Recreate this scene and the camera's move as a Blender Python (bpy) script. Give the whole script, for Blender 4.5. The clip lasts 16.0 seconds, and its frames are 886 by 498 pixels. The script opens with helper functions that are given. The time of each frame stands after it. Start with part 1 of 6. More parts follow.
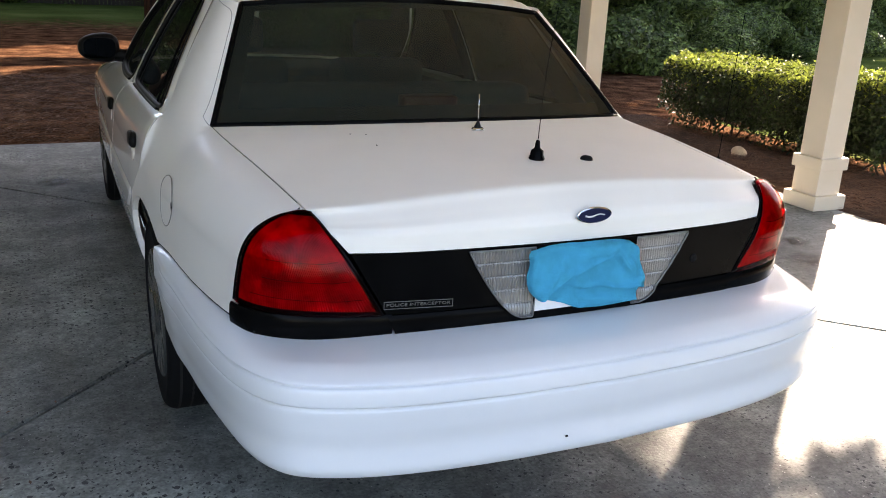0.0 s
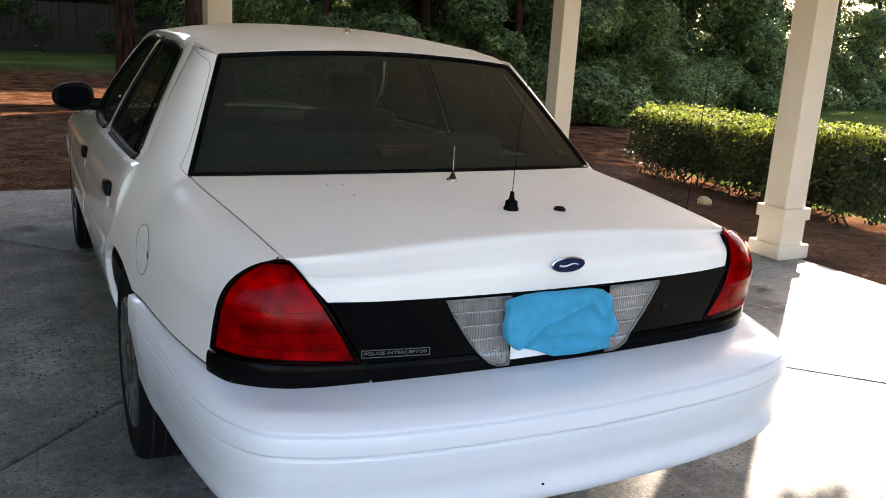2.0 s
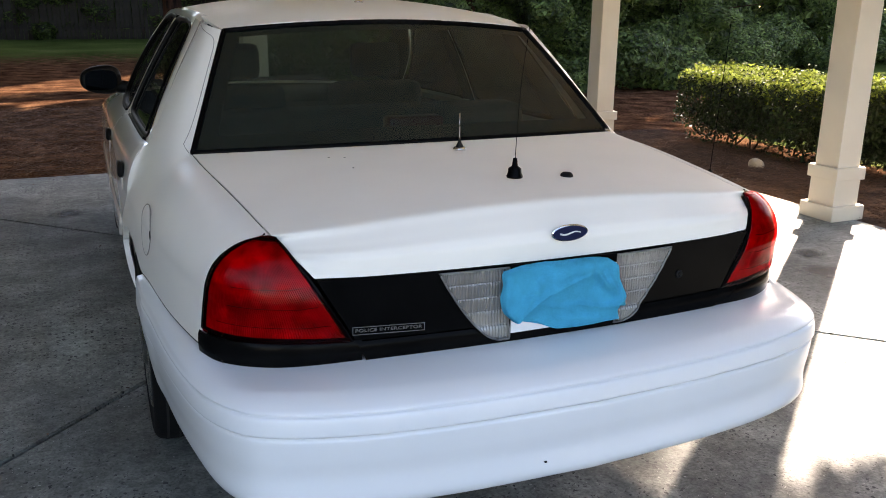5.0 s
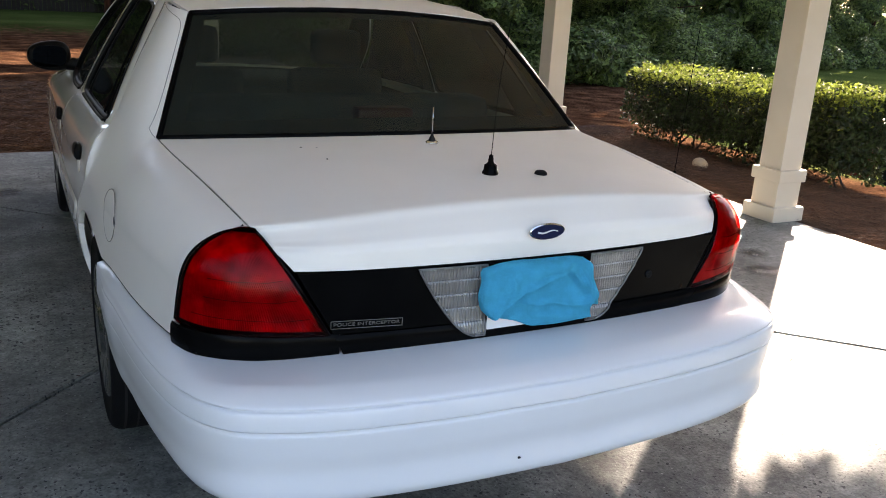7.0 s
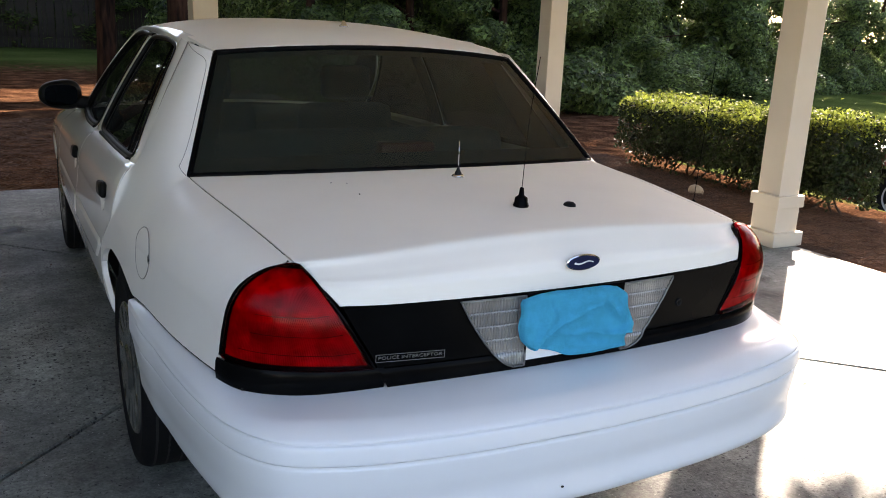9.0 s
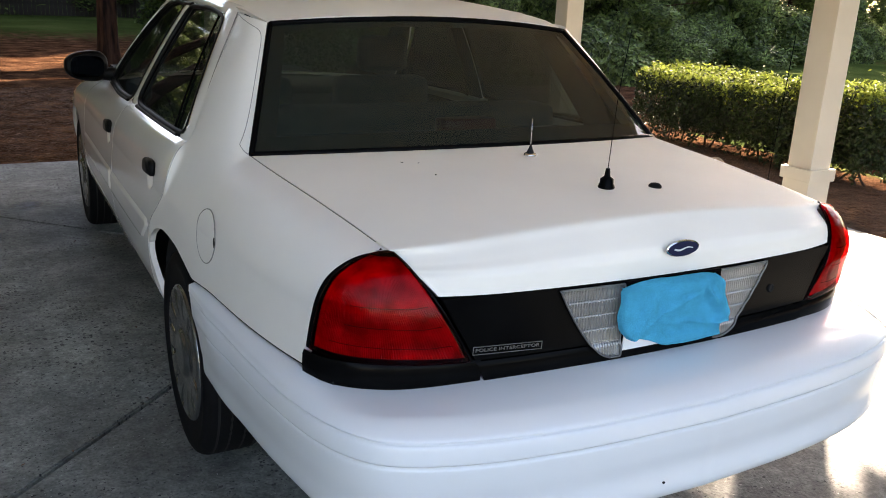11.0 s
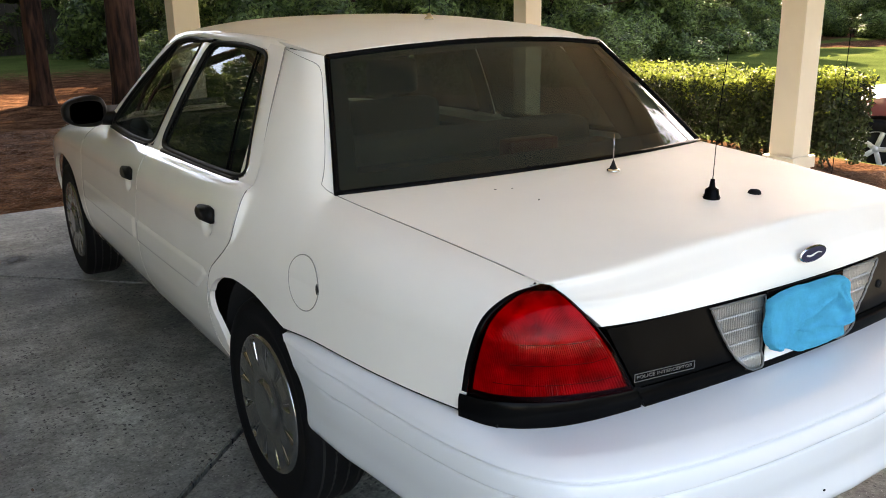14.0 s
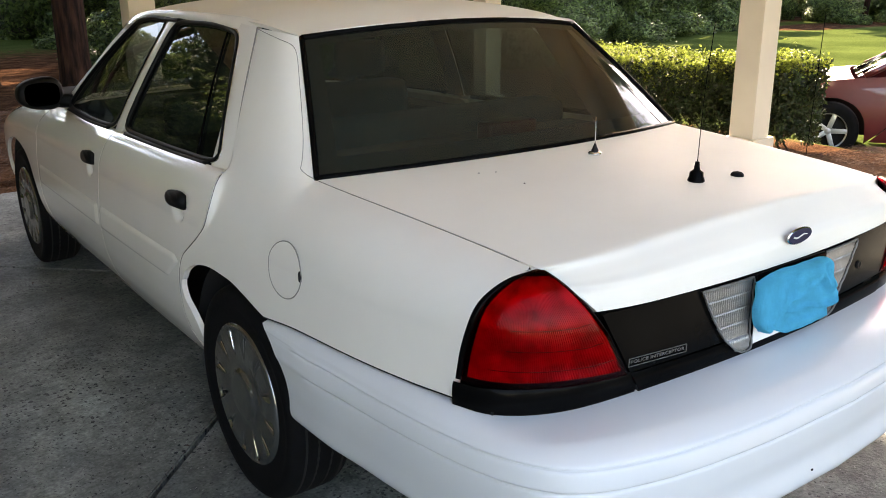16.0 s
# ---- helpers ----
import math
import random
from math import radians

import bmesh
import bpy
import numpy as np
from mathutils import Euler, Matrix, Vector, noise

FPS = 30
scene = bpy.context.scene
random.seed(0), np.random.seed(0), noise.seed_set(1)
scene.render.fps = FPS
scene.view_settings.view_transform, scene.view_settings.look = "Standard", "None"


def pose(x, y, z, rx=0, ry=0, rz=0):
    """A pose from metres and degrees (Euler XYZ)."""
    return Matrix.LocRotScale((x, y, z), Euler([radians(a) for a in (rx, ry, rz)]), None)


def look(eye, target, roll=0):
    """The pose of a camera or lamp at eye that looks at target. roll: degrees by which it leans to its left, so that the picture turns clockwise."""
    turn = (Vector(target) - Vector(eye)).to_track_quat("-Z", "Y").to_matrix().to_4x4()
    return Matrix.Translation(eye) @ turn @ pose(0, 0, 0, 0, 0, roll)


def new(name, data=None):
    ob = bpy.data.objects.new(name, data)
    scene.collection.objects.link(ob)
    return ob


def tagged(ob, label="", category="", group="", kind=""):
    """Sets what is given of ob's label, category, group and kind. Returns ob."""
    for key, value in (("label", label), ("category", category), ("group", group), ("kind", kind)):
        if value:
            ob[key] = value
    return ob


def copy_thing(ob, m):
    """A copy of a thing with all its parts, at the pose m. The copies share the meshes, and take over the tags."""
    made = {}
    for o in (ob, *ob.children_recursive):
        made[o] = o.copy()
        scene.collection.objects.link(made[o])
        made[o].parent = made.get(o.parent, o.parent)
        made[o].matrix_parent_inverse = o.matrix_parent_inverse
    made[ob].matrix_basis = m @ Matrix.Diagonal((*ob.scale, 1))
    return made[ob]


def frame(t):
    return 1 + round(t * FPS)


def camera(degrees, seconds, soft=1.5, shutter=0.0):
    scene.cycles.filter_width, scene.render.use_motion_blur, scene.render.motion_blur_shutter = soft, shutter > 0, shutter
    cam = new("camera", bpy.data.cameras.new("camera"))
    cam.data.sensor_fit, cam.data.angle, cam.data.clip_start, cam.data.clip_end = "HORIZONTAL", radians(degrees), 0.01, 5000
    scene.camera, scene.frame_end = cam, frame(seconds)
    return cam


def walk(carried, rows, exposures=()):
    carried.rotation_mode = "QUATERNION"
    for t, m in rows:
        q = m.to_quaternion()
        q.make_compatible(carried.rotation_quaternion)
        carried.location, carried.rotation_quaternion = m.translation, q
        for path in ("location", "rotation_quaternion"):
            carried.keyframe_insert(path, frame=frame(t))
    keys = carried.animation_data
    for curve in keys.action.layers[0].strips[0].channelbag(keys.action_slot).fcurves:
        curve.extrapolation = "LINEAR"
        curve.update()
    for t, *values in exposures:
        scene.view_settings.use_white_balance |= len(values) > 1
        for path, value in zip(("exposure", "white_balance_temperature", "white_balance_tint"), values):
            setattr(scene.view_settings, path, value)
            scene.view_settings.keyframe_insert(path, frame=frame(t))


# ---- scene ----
cam = camera(55.4, 16.0, 0.95)
PATH = [
    (0, (-1.172, -1.412, 1.454), (-0.366, 0.315, 0.848), 2.7),
    (0.5, (-1.299, -1.417, 1.454), (-0.462, 0.3, 0.862), 3.3),
    (1, (-1.343, -1.43, 1.461), (-0.477, 0.286, 0.907), 3.8),
    (1.5, (-1.293, -1.425, 1.463), (-0.401, 0.29, 0.951), 3.6),
    (2, (-1.201, -1.429, 1.465), (-0.321, 0.298, 0.971), 3.3),
    (2.5, (-1.107, -1.419, 1.462), (-0.278, 0.329, 0.956), 3.5),
    (3, (-1.057, -1.424, 1.457), (-0.294, 0.349, 0.932), 3.1),
    (3.5, (-1.025, -1.427, 1.445), (-0.306, 0.357, 0.897), 0.8),
    (6, (-1.033, -1.423, 1.447), (-0.248, 0.323, 0.867), 1.9),
    (6.5, (-1.054, -1.407, 1.446), (-0.219, 0.308, 0.843), 3.5),
    (7, (-1.112, -1.382, 1.46), (-0.235, 0.319, 0.878), 3.3),
    (7.5, (-1.21, -1.348, 1.477), (-0.316, 0.36, 0.946), 2.6),
    (8, (-1.26, -1.366, 1.474), (-0.359, 0.346, 0.965), 2.2),
    (8.5, (-1.26, -1.364, 1.479), (-0.353, 0.344, 0.967), 3.0),
    (8.7, (-1.235, -1.363, 1.474), (-0.326, 0.344, 0.965), 2.8),
    (10.8, (-1.361, -1.166, 1.466), (-0.463, 0.523, 0.883), 2.2),
    (11, (-1.392, -1.149, 1.47), (-0.475, 0.53, 0.888), 2.7),
    (11.5, (-1.465, -1.076, 1.46), (-0.578, 0.624, 0.889), 3.4),
    (12, (-1.528, -0.917, 1.462), (-0.662, 0.793, 0.892), 1.1),
    (12.5, (-1.664, -0.884, 1.496), (-0.741, 0.796, 0.923), -0.8),
    (13, (-1.81, -0.881, 1.509), (-0.79, 0.748, 0.954), -0.9),
    (13.5, (-1.844, -0.867, 1.506), (-0.788, 0.744, 0.966), -0.7),
    (14, (-1.75, -0.861, 1.499), (-0.698, 0.746, 0.942), -1.1),
    (14.5, (-1.722, -0.854, 1.504), (-0.688, 0.76, 0.934), -0.8),
    (15, (-1.812, -0.839, 1.514), (-0.797, 0.788, 0.946), -0.4),
    (15.5, (-1.879, -0.837, 1.502), (-0.811, 0.755, 0.93), -0.2),
    (16, (-1.795, -0.785, 1.496), (-0.661, 0.75, 0.898), -0.7),
]
LIGHT = [(0, 3.0, 7650, 23), (3.5, 2.99, 7600, 23), (6.0, 2.78, 7450, 22), (8.5, 2.75, 7450, 23), (11.0, 2.99, 7800, 22), (11.5, 2.98, 7800, 22), (12.5, 3.47, 8550, 22), (16, 3.29, 8350, 21)]
walk(cam, [(t, look(eye, target, roll)) for t, eye, target, roll in PATH], LIGHT)

# ---- world, sun, exposure ----
SUN_AZ, SUN_EL = math.atan2(0.774, 0.633), radians(30)
world = bpy.data.worlds.new("sky")
scene.world = world
world.use_nodes = True
wn = world.node_tree
wn.nodes.clear()
sky = wn.nodes.new("ShaderNodeTexSky")
sky.sky_type, sky.sun_disc, sky.sun_elevation, sky.sun_rotation = "NISHITA", False, SUN_EL, SUN_AZ
bg = wn.nodes.new("ShaderNodeBackground")
bg.inputs["Strength"].default_value = 0.13
wout = wn.nodes.new("ShaderNodeOutputWorld")
wn.links.new(sky.outputs[0], bg.inputs[0])
wn.links.new(bg.outputs[0], wout.inputs[0])
sun = new("sun", bpy.data.lights.new("sun", "SUN"))
sun.data.energy, sun.data.angle, sun.data.color = 5.0, radians(0.6), (1.0, 0.93, 0.82)
sun_way = Vector((math.sin(SUN_AZ) * math.cos(SUN_EL), math.cos(SUN_AZ) * math.cos(SUN_EL), math.sin(SUN_EL)))
sun.matrix_world = look(sun_way * 60, (0, 0, 0))


# ---- materials ----
def mat(name, col, rough=0.5, metal=0.0, coat=0.0, var=0.12, scale=6.0, fine=0.0, bump=0.0, bscale=80.0, col2=None, coat_rough=0.05, spec=0.5):
    """A principled surface whose colour wanders between col and a darker or second tone, with fine relief."""
    m = bpy.data.materials.new(name)
    m.use_nodes = True
    n, l = m.node_tree.nodes, m.node_tree.links
    p = n["Principled BSDF"]
    p.inputs["Roughness"].default_value, p.inputs["Metallic"].default_value = rough, metal
    p.inputs["Coat Weight"].default_value, p.inputs["Coat Roughness"].default_value = coat, coat_rough
    p.inputs["Specular IOR Level"].default_value = spec
    geo = n.new("ShaderNodeTexCoord")
    big = n.new("ShaderNodeTexNoise")
    big.inputs["Scale"].default_value, big.inputs["Detail"].default_value = scale, 6.0
    l.new(geo.outputs["Object"], big.inputs["Vector"])
    ramp = n.new("ShaderNodeMix")
    ramp.data_type = "RGBA"
    dark = col2 or tuple(c * (1 - var) for c in col)
    ramp.inputs["A"].default_value, ramp.inputs["B"].default_value = (*dark, 1), (*col, 1)
    sharp = n.new("ShaderNodeMapRange")
    sharp.inputs["From Min"].default_value, sharp.inputs["From Max"].default_value = 0.35, 0.65
    l.new(big.outputs["Fac"], sharp.inputs["Value"])
    l.new(sharp.outputs[0], ramp.inputs["Factor"])
    out = ramp.outputs["Result"]
    if fine:
        small = n.new("ShaderNodeTexNoise")
        small.inputs["Scale"].default_value, small.inputs["Detail"].default_value = bscale, 3.0
        l.new(geo.outputs["Object"], small.inputs["Vector"])
        mul = n.new("ShaderNodeMix")
        mul.data_type, mul.blend_type = "RGBA", "MULTIPLY"
        mul.inputs["Factor"].default_value = fine
        rng = n.new("ShaderNodeMapRange")
        rng.inputs["From Min"].default_value, rng.inputs["From Max"].default_value = 0.3, 0.7
        rng.inputs["To Min"].default_value, rng.inputs["To Max"].default_value = 0.2, 1.3
        l.new(small.outputs["Fac"], rng.inputs["Value"])
        l.new(out, mul.inputs["A"])
        l.new(rng.outputs[0], mul.inputs["B"])
        out = mul.outputs["Result"]
    l.new(out, p.inputs["Base Color"])
    if bump:
        bn = n.new("ShaderNodeTexNoise")
        bn.inputs["Scale"].default_value, bn.inputs["Detail"].default_value = bscale, 5.0
        l.new(geo.outputs["Object"], bn.inputs["Vector"])
        b = n.new("ShaderNodeBump")
        b.inputs["Strength"].default_value, b.inputs["Distance"].default_value = bump, 0.01
        l.new(bn.outputs["Fac"], b.inputs["Height"])
        l.new(b.outputs[0], p.inputs["Normal"])
    return m


def island_tint(m, low, high):
    """Every loose piece of the mesh gets its own brightness."""
    n, l = m.node_tree.nodes, m.node_tree.links
    p = n["Principled BSDF"]
    src = p.inputs["Base Color"].links[0].from_socket
    g, r, x = n.new("ShaderNodeNewGeometry"), n.new("ShaderNodeMapRange"), n.new("ShaderNodeMix")
    r.inputs["To Min"].default_value, r.inputs["To Max"].default_value = low, high
    x.data_type, x.blend_type = "RGBA", "MULTIPLY"
    x.inputs["Factor"].default_value = 1.0
    l.new(g.outputs["Random Per Island"], r.inputs["Value"])
    l.new(src, x.inputs["A"])
    l.new(r.outputs[0], x.inputs["B"])
    l.new(x.outputs["Result"], p.inputs["Base Color"])
    return m


def stretched(m, sx, sy, sz):
    """Draws the grain of a material out along one axis."""
    n, l = m.node_tree.nodes, m.node_tree.links
    mp = n.new("ShaderNodeMapping")
    mp.inputs["Scale"].default_value = (sx, sy, sz)
    for link in list(l):
        if link.from_node.type == "TEX_COORD":
            src, dst = link.from_socket, link.to_socket
            l.remove(link)
            l.new(mp.outputs[0], dst)
    l.new(src, mp.inputs["Vector"])
    return m


def leaf_mat(name, col, col2, glow=0.35, spec=0.3, tints=(0.45, 1.5)):
    """Leaves: a glossy face that also lets light through."""
    m = island_tint(mat(name, col, 0.55, var=0.3, scale=3.0, col2=col2, spec=spec), *tints)
    n, l = m.node_tree.nodes, m.node_tree.links
    p = n["Principled BSDF"]
    t, mix = n.new("ShaderNodeBsdfTranslucent"), n.new("ShaderNodeMixShader")
    mix.inputs[0].default_value = glow
    l.new(p.inputs["Base Color"].links[0].from_socket, t.inputs["Color"])
    l.new(p.outputs[0], mix.inputs[1])
    l.new(t.outputs[0], mix.inputs[2])
    l.new(mix.outputs[0], n["Material Output"].inputs["Surface"])
    return m


def tinted(name, tint, rough=0.0, ior=1.5, haze=None, graze=1.0):
    """Coloured glass: some light passes through, the face mirrors more towards grazing."""
    m = bpy.data.materials.new(name)
    m.use_nodes = True
    n, l = m.node_tree.nodes, m.node_tree.links
    n.remove(n["Principled BSDF"])
    f, p5, f0, t, g, mix = (n.new("ShaderNode" + k) for k in ("LayerWeight", "Math", "Math", "BsdfTransparent", "BsdfGlossy", "MixShader"))
    # the same share of mirror from either face of the pane
    r0 = ((ior - 1) / (ior + 1)) ** 2
    f.inputs["Blend"].default_value = 0.5
    p5.operation, f0.operation = "POWER", "MULTIPLY_ADD"
    p5.inputs[1].default_value, f0.inputs[1].default_value, f0.inputs[2].default_value = 5.0, graze - r0, r0
    l.new(f.outputs["Facing"], p5.inputs[0])
    l.new(p5.outputs[0], f0.inputs[0])
    t.inputs["Color"].default_value, g.inputs["Roughness"].default_value = (*tint, 1), rough
    l.new(f0.outputs[0], mix.inputs[0])
    l.new(t.outputs[0], mix.inputs[1])
    l.new(g.outputs[0], mix.inputs[2])
    out = mix.outputs[0]
    if haze:
        # a thin film of dust on the glass
        d, m2, nz, r = (n.new("ShaderNode" + k) for k in ("BsdfDiffuse", "MixShader", "TexNoise", "MapRange"))
        d.inputs["Color"].default_value = (*haze[:3], 1)
        nz.inputs["Scale"].default_value, nz.inputs["Detail"].default_value = 3.0, 6.0
        r.inputs["To Min"].default_value, r.inputs["To Max"].default_value = haze[3] * 0.6, haze[3] * 1.4
        l.new(nz.outputs["Fac"], r.inputs["Value"])
        l.new(r.outputs[0], m2.inputs[0])
        l.new(out, m2.inputs[1])
        l.new(d.outputs[0], m2.inputs[2])
        out = m2.outputs[0]
    l.new(out, n["Material Output"].inputs["Surface"])
    return m


WORN = mat("dull_white_paint", (0.84, 0.80, 0.725), 0.42, coat=0.4, var=0.05, scale=2.5, bump=0.008, bscale=350, coat_rough=0.2)
PAINT = mat("white_paint", (0.84, 0.80, 0.725), 0.36, coat=1.0, var=0.05, scale=2.5, bump=0.006, bscale=400, coat_rough=0.05)
COVER = mat("white_bumper_cover", (0.67, 0.69, 0.695), 0.40, coat=0.6, var=0.03, scale=3, coat_rough=0.10)
BLACK = mat("black_trim", (0.0035, 0.0035, 0.0035), 0.16, var=0.4, scale=9, spec=0.03)
MATTE = mat("matte_black_plastic", (0.006, 0.006, 0.006), 0.5, var=0.3, scale=20, bump=0.05, bscale=300, spec=0.15)
CHALKY = mat("weathered_white_paint", (0.84, 0.795, 0.705), 0.6, coat=0.06, var=0.06, scale=2.2, bump=0.01, bscale=300, coat_rough=0.25, spec=0.18)
# Grey of the unseen rear panel, set by how much light it bounces.
DRIVE = mat("bounce_panel_concrete", (0.16, 0.157, 0.147), 0.8, var=0.25, scale=0.8, fine=0.3, bump=0.4, bscale=60)
RUBBER = mat("black_rubber", (0.005, 0.005, 0.0055), 0.8, var=0.35, scale=14, bump=0.1, bscale=150, spec=0.12)
# Near-black that carries the shade of undersides and recesses; also border print and chips.
SHADE = mat("shade_black", (0.004, 0.004, 0.004), 0.9, var=0.3)
CLOTH = mat("grey_seat_cloth", (0.062, 0.074, 0.070), 0.95, var=0.2, bump=0.2, bscale=300)
CHROME = mat("chrome", (0.75, 0.75, 0.75), 0.12, metal=1.0, var=0.1)
SILVER = mat("silver_hubcap", (0.21, 0.215, 0.205), 0.19, metal=0.85, var=0.2, scale=20)


BLUE = mat("dark_blue_enamel", (0.006, 0.012, 0.045), 0.4, var=0.1, spec=0.12)
PLATE = mat("plate_white", (0.75, 0.75, 0.73), 0.45, var=0.05)
BRAKE = mat("red_plastic", (0.16, 0.012, 0.012), 0.3)
TOWEL = mat("blue_terry", (0.034, 0.475, 0.715), 0.95, var=0.14, scale=30, fine=0.30, bump=0.8, bscale=420, spec=0.05)
GLASS = tinted("tinted_glass", (0.22, 0.30, 0.27), ior=1.44, haze=(0.25, 0.34, 0.31, 0.032))
SCREEN = tinted("windscreen_glass", (0.80, 0.86, 0.83))
SIDE_GLASS = tinted("side_tinted_glass", (0.26, 0.30, 0.29), ior=1.36, haze=(0.3, 0.3, 0.27, 0.010))
RED = tinted("red_lens", (0.60, 0.004, 0.020), 0.12, 1.22, graze=0.4)
LENS_LINE = mat("lens_joint", (0.035, 0.001, 0.002), 0.9, spec=0.0)
CLEAR = tinted("clear_lens", (0.86, 0.86, 0.84))
CLEARBACK = mat("clear_lamp_reflector", (0.40, 0.40, 0.40), 0.25, metal=0.6, var=0.3, scale=14)
REFLECTOR = mat("lamp_reflector", (0.86, 0.86, 0.86), 0.32, metal=0.35, var=0.55, scale=26)
# The dark surroundings it would reflect are put into the mirror's colour.
MIRROR = mat("dark_reflection_mirror", (0.012, 0.014, 0.014), 0.02, metal=1.0, var=0.0)
CONCRETE = mat("pebbled_concrete", (0.252, 0.266, 0.237), 0.72, var=0.5, scale=1.0, fine=0.5, bump=0.3, bscale=90)
JOINT = mat("joint_filler", (0.02, 0.02, 0.018), 0.95)
CREAM = mat("cream_painted_wood", (0.76, 0.66, 0.52), 0.55, var=0.06, scale=3, bump=0.04, bscale=40)
CEIL = mat("cream_ceiling_paint", (0.88, 0.70, 0.43), 0.7, var=0.05)
BARK = mat("pine_bark", (0.060, 0.028, 0.017), 0.95, col2=(0.012, 0.007, 0.005), scale=14, spec=0.1, bump=1.0, bscale=18, fine=0.5)
stretched(BARK, 1.0, 1.0, 0.16)
FENCE = mat("weathered_fence_board", (0.050, 0.040, 0.030), 0.9, var=0.45, scale=3, bump=0.3, bscale=30)
# Side leaves carry the shade in their colour, top leaves the sunlight.
HEDGE = leaf_mat("shaded_hedge_leaf", (0.026, 0.044, 0.011), (0.010, 0.019, 0.005), 0.08, 0.3, (0.3, 1.7))
LIT_TOP = leaf_mat("sunlit_top_leaf", (0.23, 0.28, 0.05), (0.14, 0.18, 0.032), 0.35, 0.08)
TREE = leaf_mat("tree_leaf", (0.135, 0.195, 0.055), (0.042, 0.072, 0.020), 0.35, 0.3, (0.25, 1.75))
PINE = leaf_mat("pine_needle", (0.05, 0.085, 0.03), (0.025, 0.05, 0.02), 0.25)
TWIG = mat("twig_bark", (0.07, 0.05, 0.035), 0.9, var=0.4)
STRAW = island_tint(mat("pine_straw", (0.132, 0.074, 0.045), 0.85, var=0.4, scale=5), 0.35, 1.6)
STONE = mat("tan_stone", (0.5, 0.38, 0.24), 0.8, var=0.25, scale=12, bump=0.4, bscale=30)
REDCAR = mat("dark_red_paint", (0.105, 0.007, 0.012), 0.35, coat=0.6, var=0.08)
ALLOY = mat("alloy_wheel", (0.55, 0.55, 0.56), 0.3, metal=0.6, var=0.1)


# ---- mesh helpers ----
def part(name, mesh, material, parent=None, label="", smooth=True):
    """Links a mesh or bmesh as one object under a thing or a part."""
    if isinstance(mesh, bmesh.types.BMesh):
        bm, mesh = mesh, bpy.data.meshes.new(name)
        bm.to_mesh(mesh)
        bm.free()
    ob = new(name, mesh)
    if material and not mesh.materials:
        mesh.materials.append(material)
    if smooth:
        mesh.shade_smooth()
    ob.parent = parent
    return tagged(ob, label=label)


def thing(name, label, category, where=None, group=""):
    ob = new(name)
    ob.empty_display_size = 0.1
    if where is not None:
        ob.matrix_basis = where
    return tagged(ob, label=label, category=category, group=group)


def sp(x, xs, ys):
    """A smooth curve through the knots that never overshoots."""
    x, xs, ys = np.asarray(x, float), np.asarray(xs, float), np.asarray(ys, float)
    h, d = np.diff(xs), np.diff(ys) / np.diff(xs)
    m = np.zeros(len(xs))
    m[0], m[-1] = d[0], d[-1]
    ok = d[:-1] * d[1:] > 0
    w1, w2 = 2 * h[1:] + h[:-1], h[1:] + 2 * h[:-1]
    m[1:-1][ok] = ((w1 + w2)[ok]) / (w1[ok] / d[:-1][ok] + w2[ok] / d[1:][ok])
    x = np.clip(x, xs[0], xs[-1])
    i = np.clip(np.searchsorted(xs, x) - 1, 0, len(xs) - 2)
    t = (x - xs[i]) / h[i]
    return ys[i] * (1 + 2 * t) * (1 - t) ** 2 + h[i] * m[i] * t * (1 - t) ** 2 + ys[i + 1] * t * t * (3 - 2 * t) + h[i] * m[i + 1] * t * t * (t - 1)


def line(pts, n, soft=True):
    """n points spread evenly along a curve through the given ones."""
    p = np.array(pts, float)
    s = np.r_[0, np.cumsum(np.linalg.norm(np.diff(p, axis=0), axis=1))]
    t = np.linspace(0, s[-1], n)
    return np.stack([sp(t, s, c) if soft else np.interp(t, s, c) for c in p.T], -1)


def coons(bottom, top, left, right):
    """A grid between four edge curves: bottom and top have n points, left and right m."""
    n, m = len(bottom), len(left)
    u, v = np.linspace(0, 1, n)[:, None, None], np.linspace(0, 1, m)[None, :, None]
    ruled = (1 - v) * bottom[:, None] + v * top[:, None] + (1 - u) * left[None] + u * right[None]
    corner = (1 - u) * (1 - v) * bottom[0] + u * (1 - v) * bottom[-1] + (1 - u) * v * top[0] + u * v * top[-1]
    return ruled - corner


MIDDLE = np.array([0, 2.6, 0.55])


def grid_normals(p):
    n = np.cross(np.gradient(p, axis=0), np.gradient(p, axis=1))
    return n / (np.linalg.norm(n, axis=2, keepdims=True) + 1e-12)


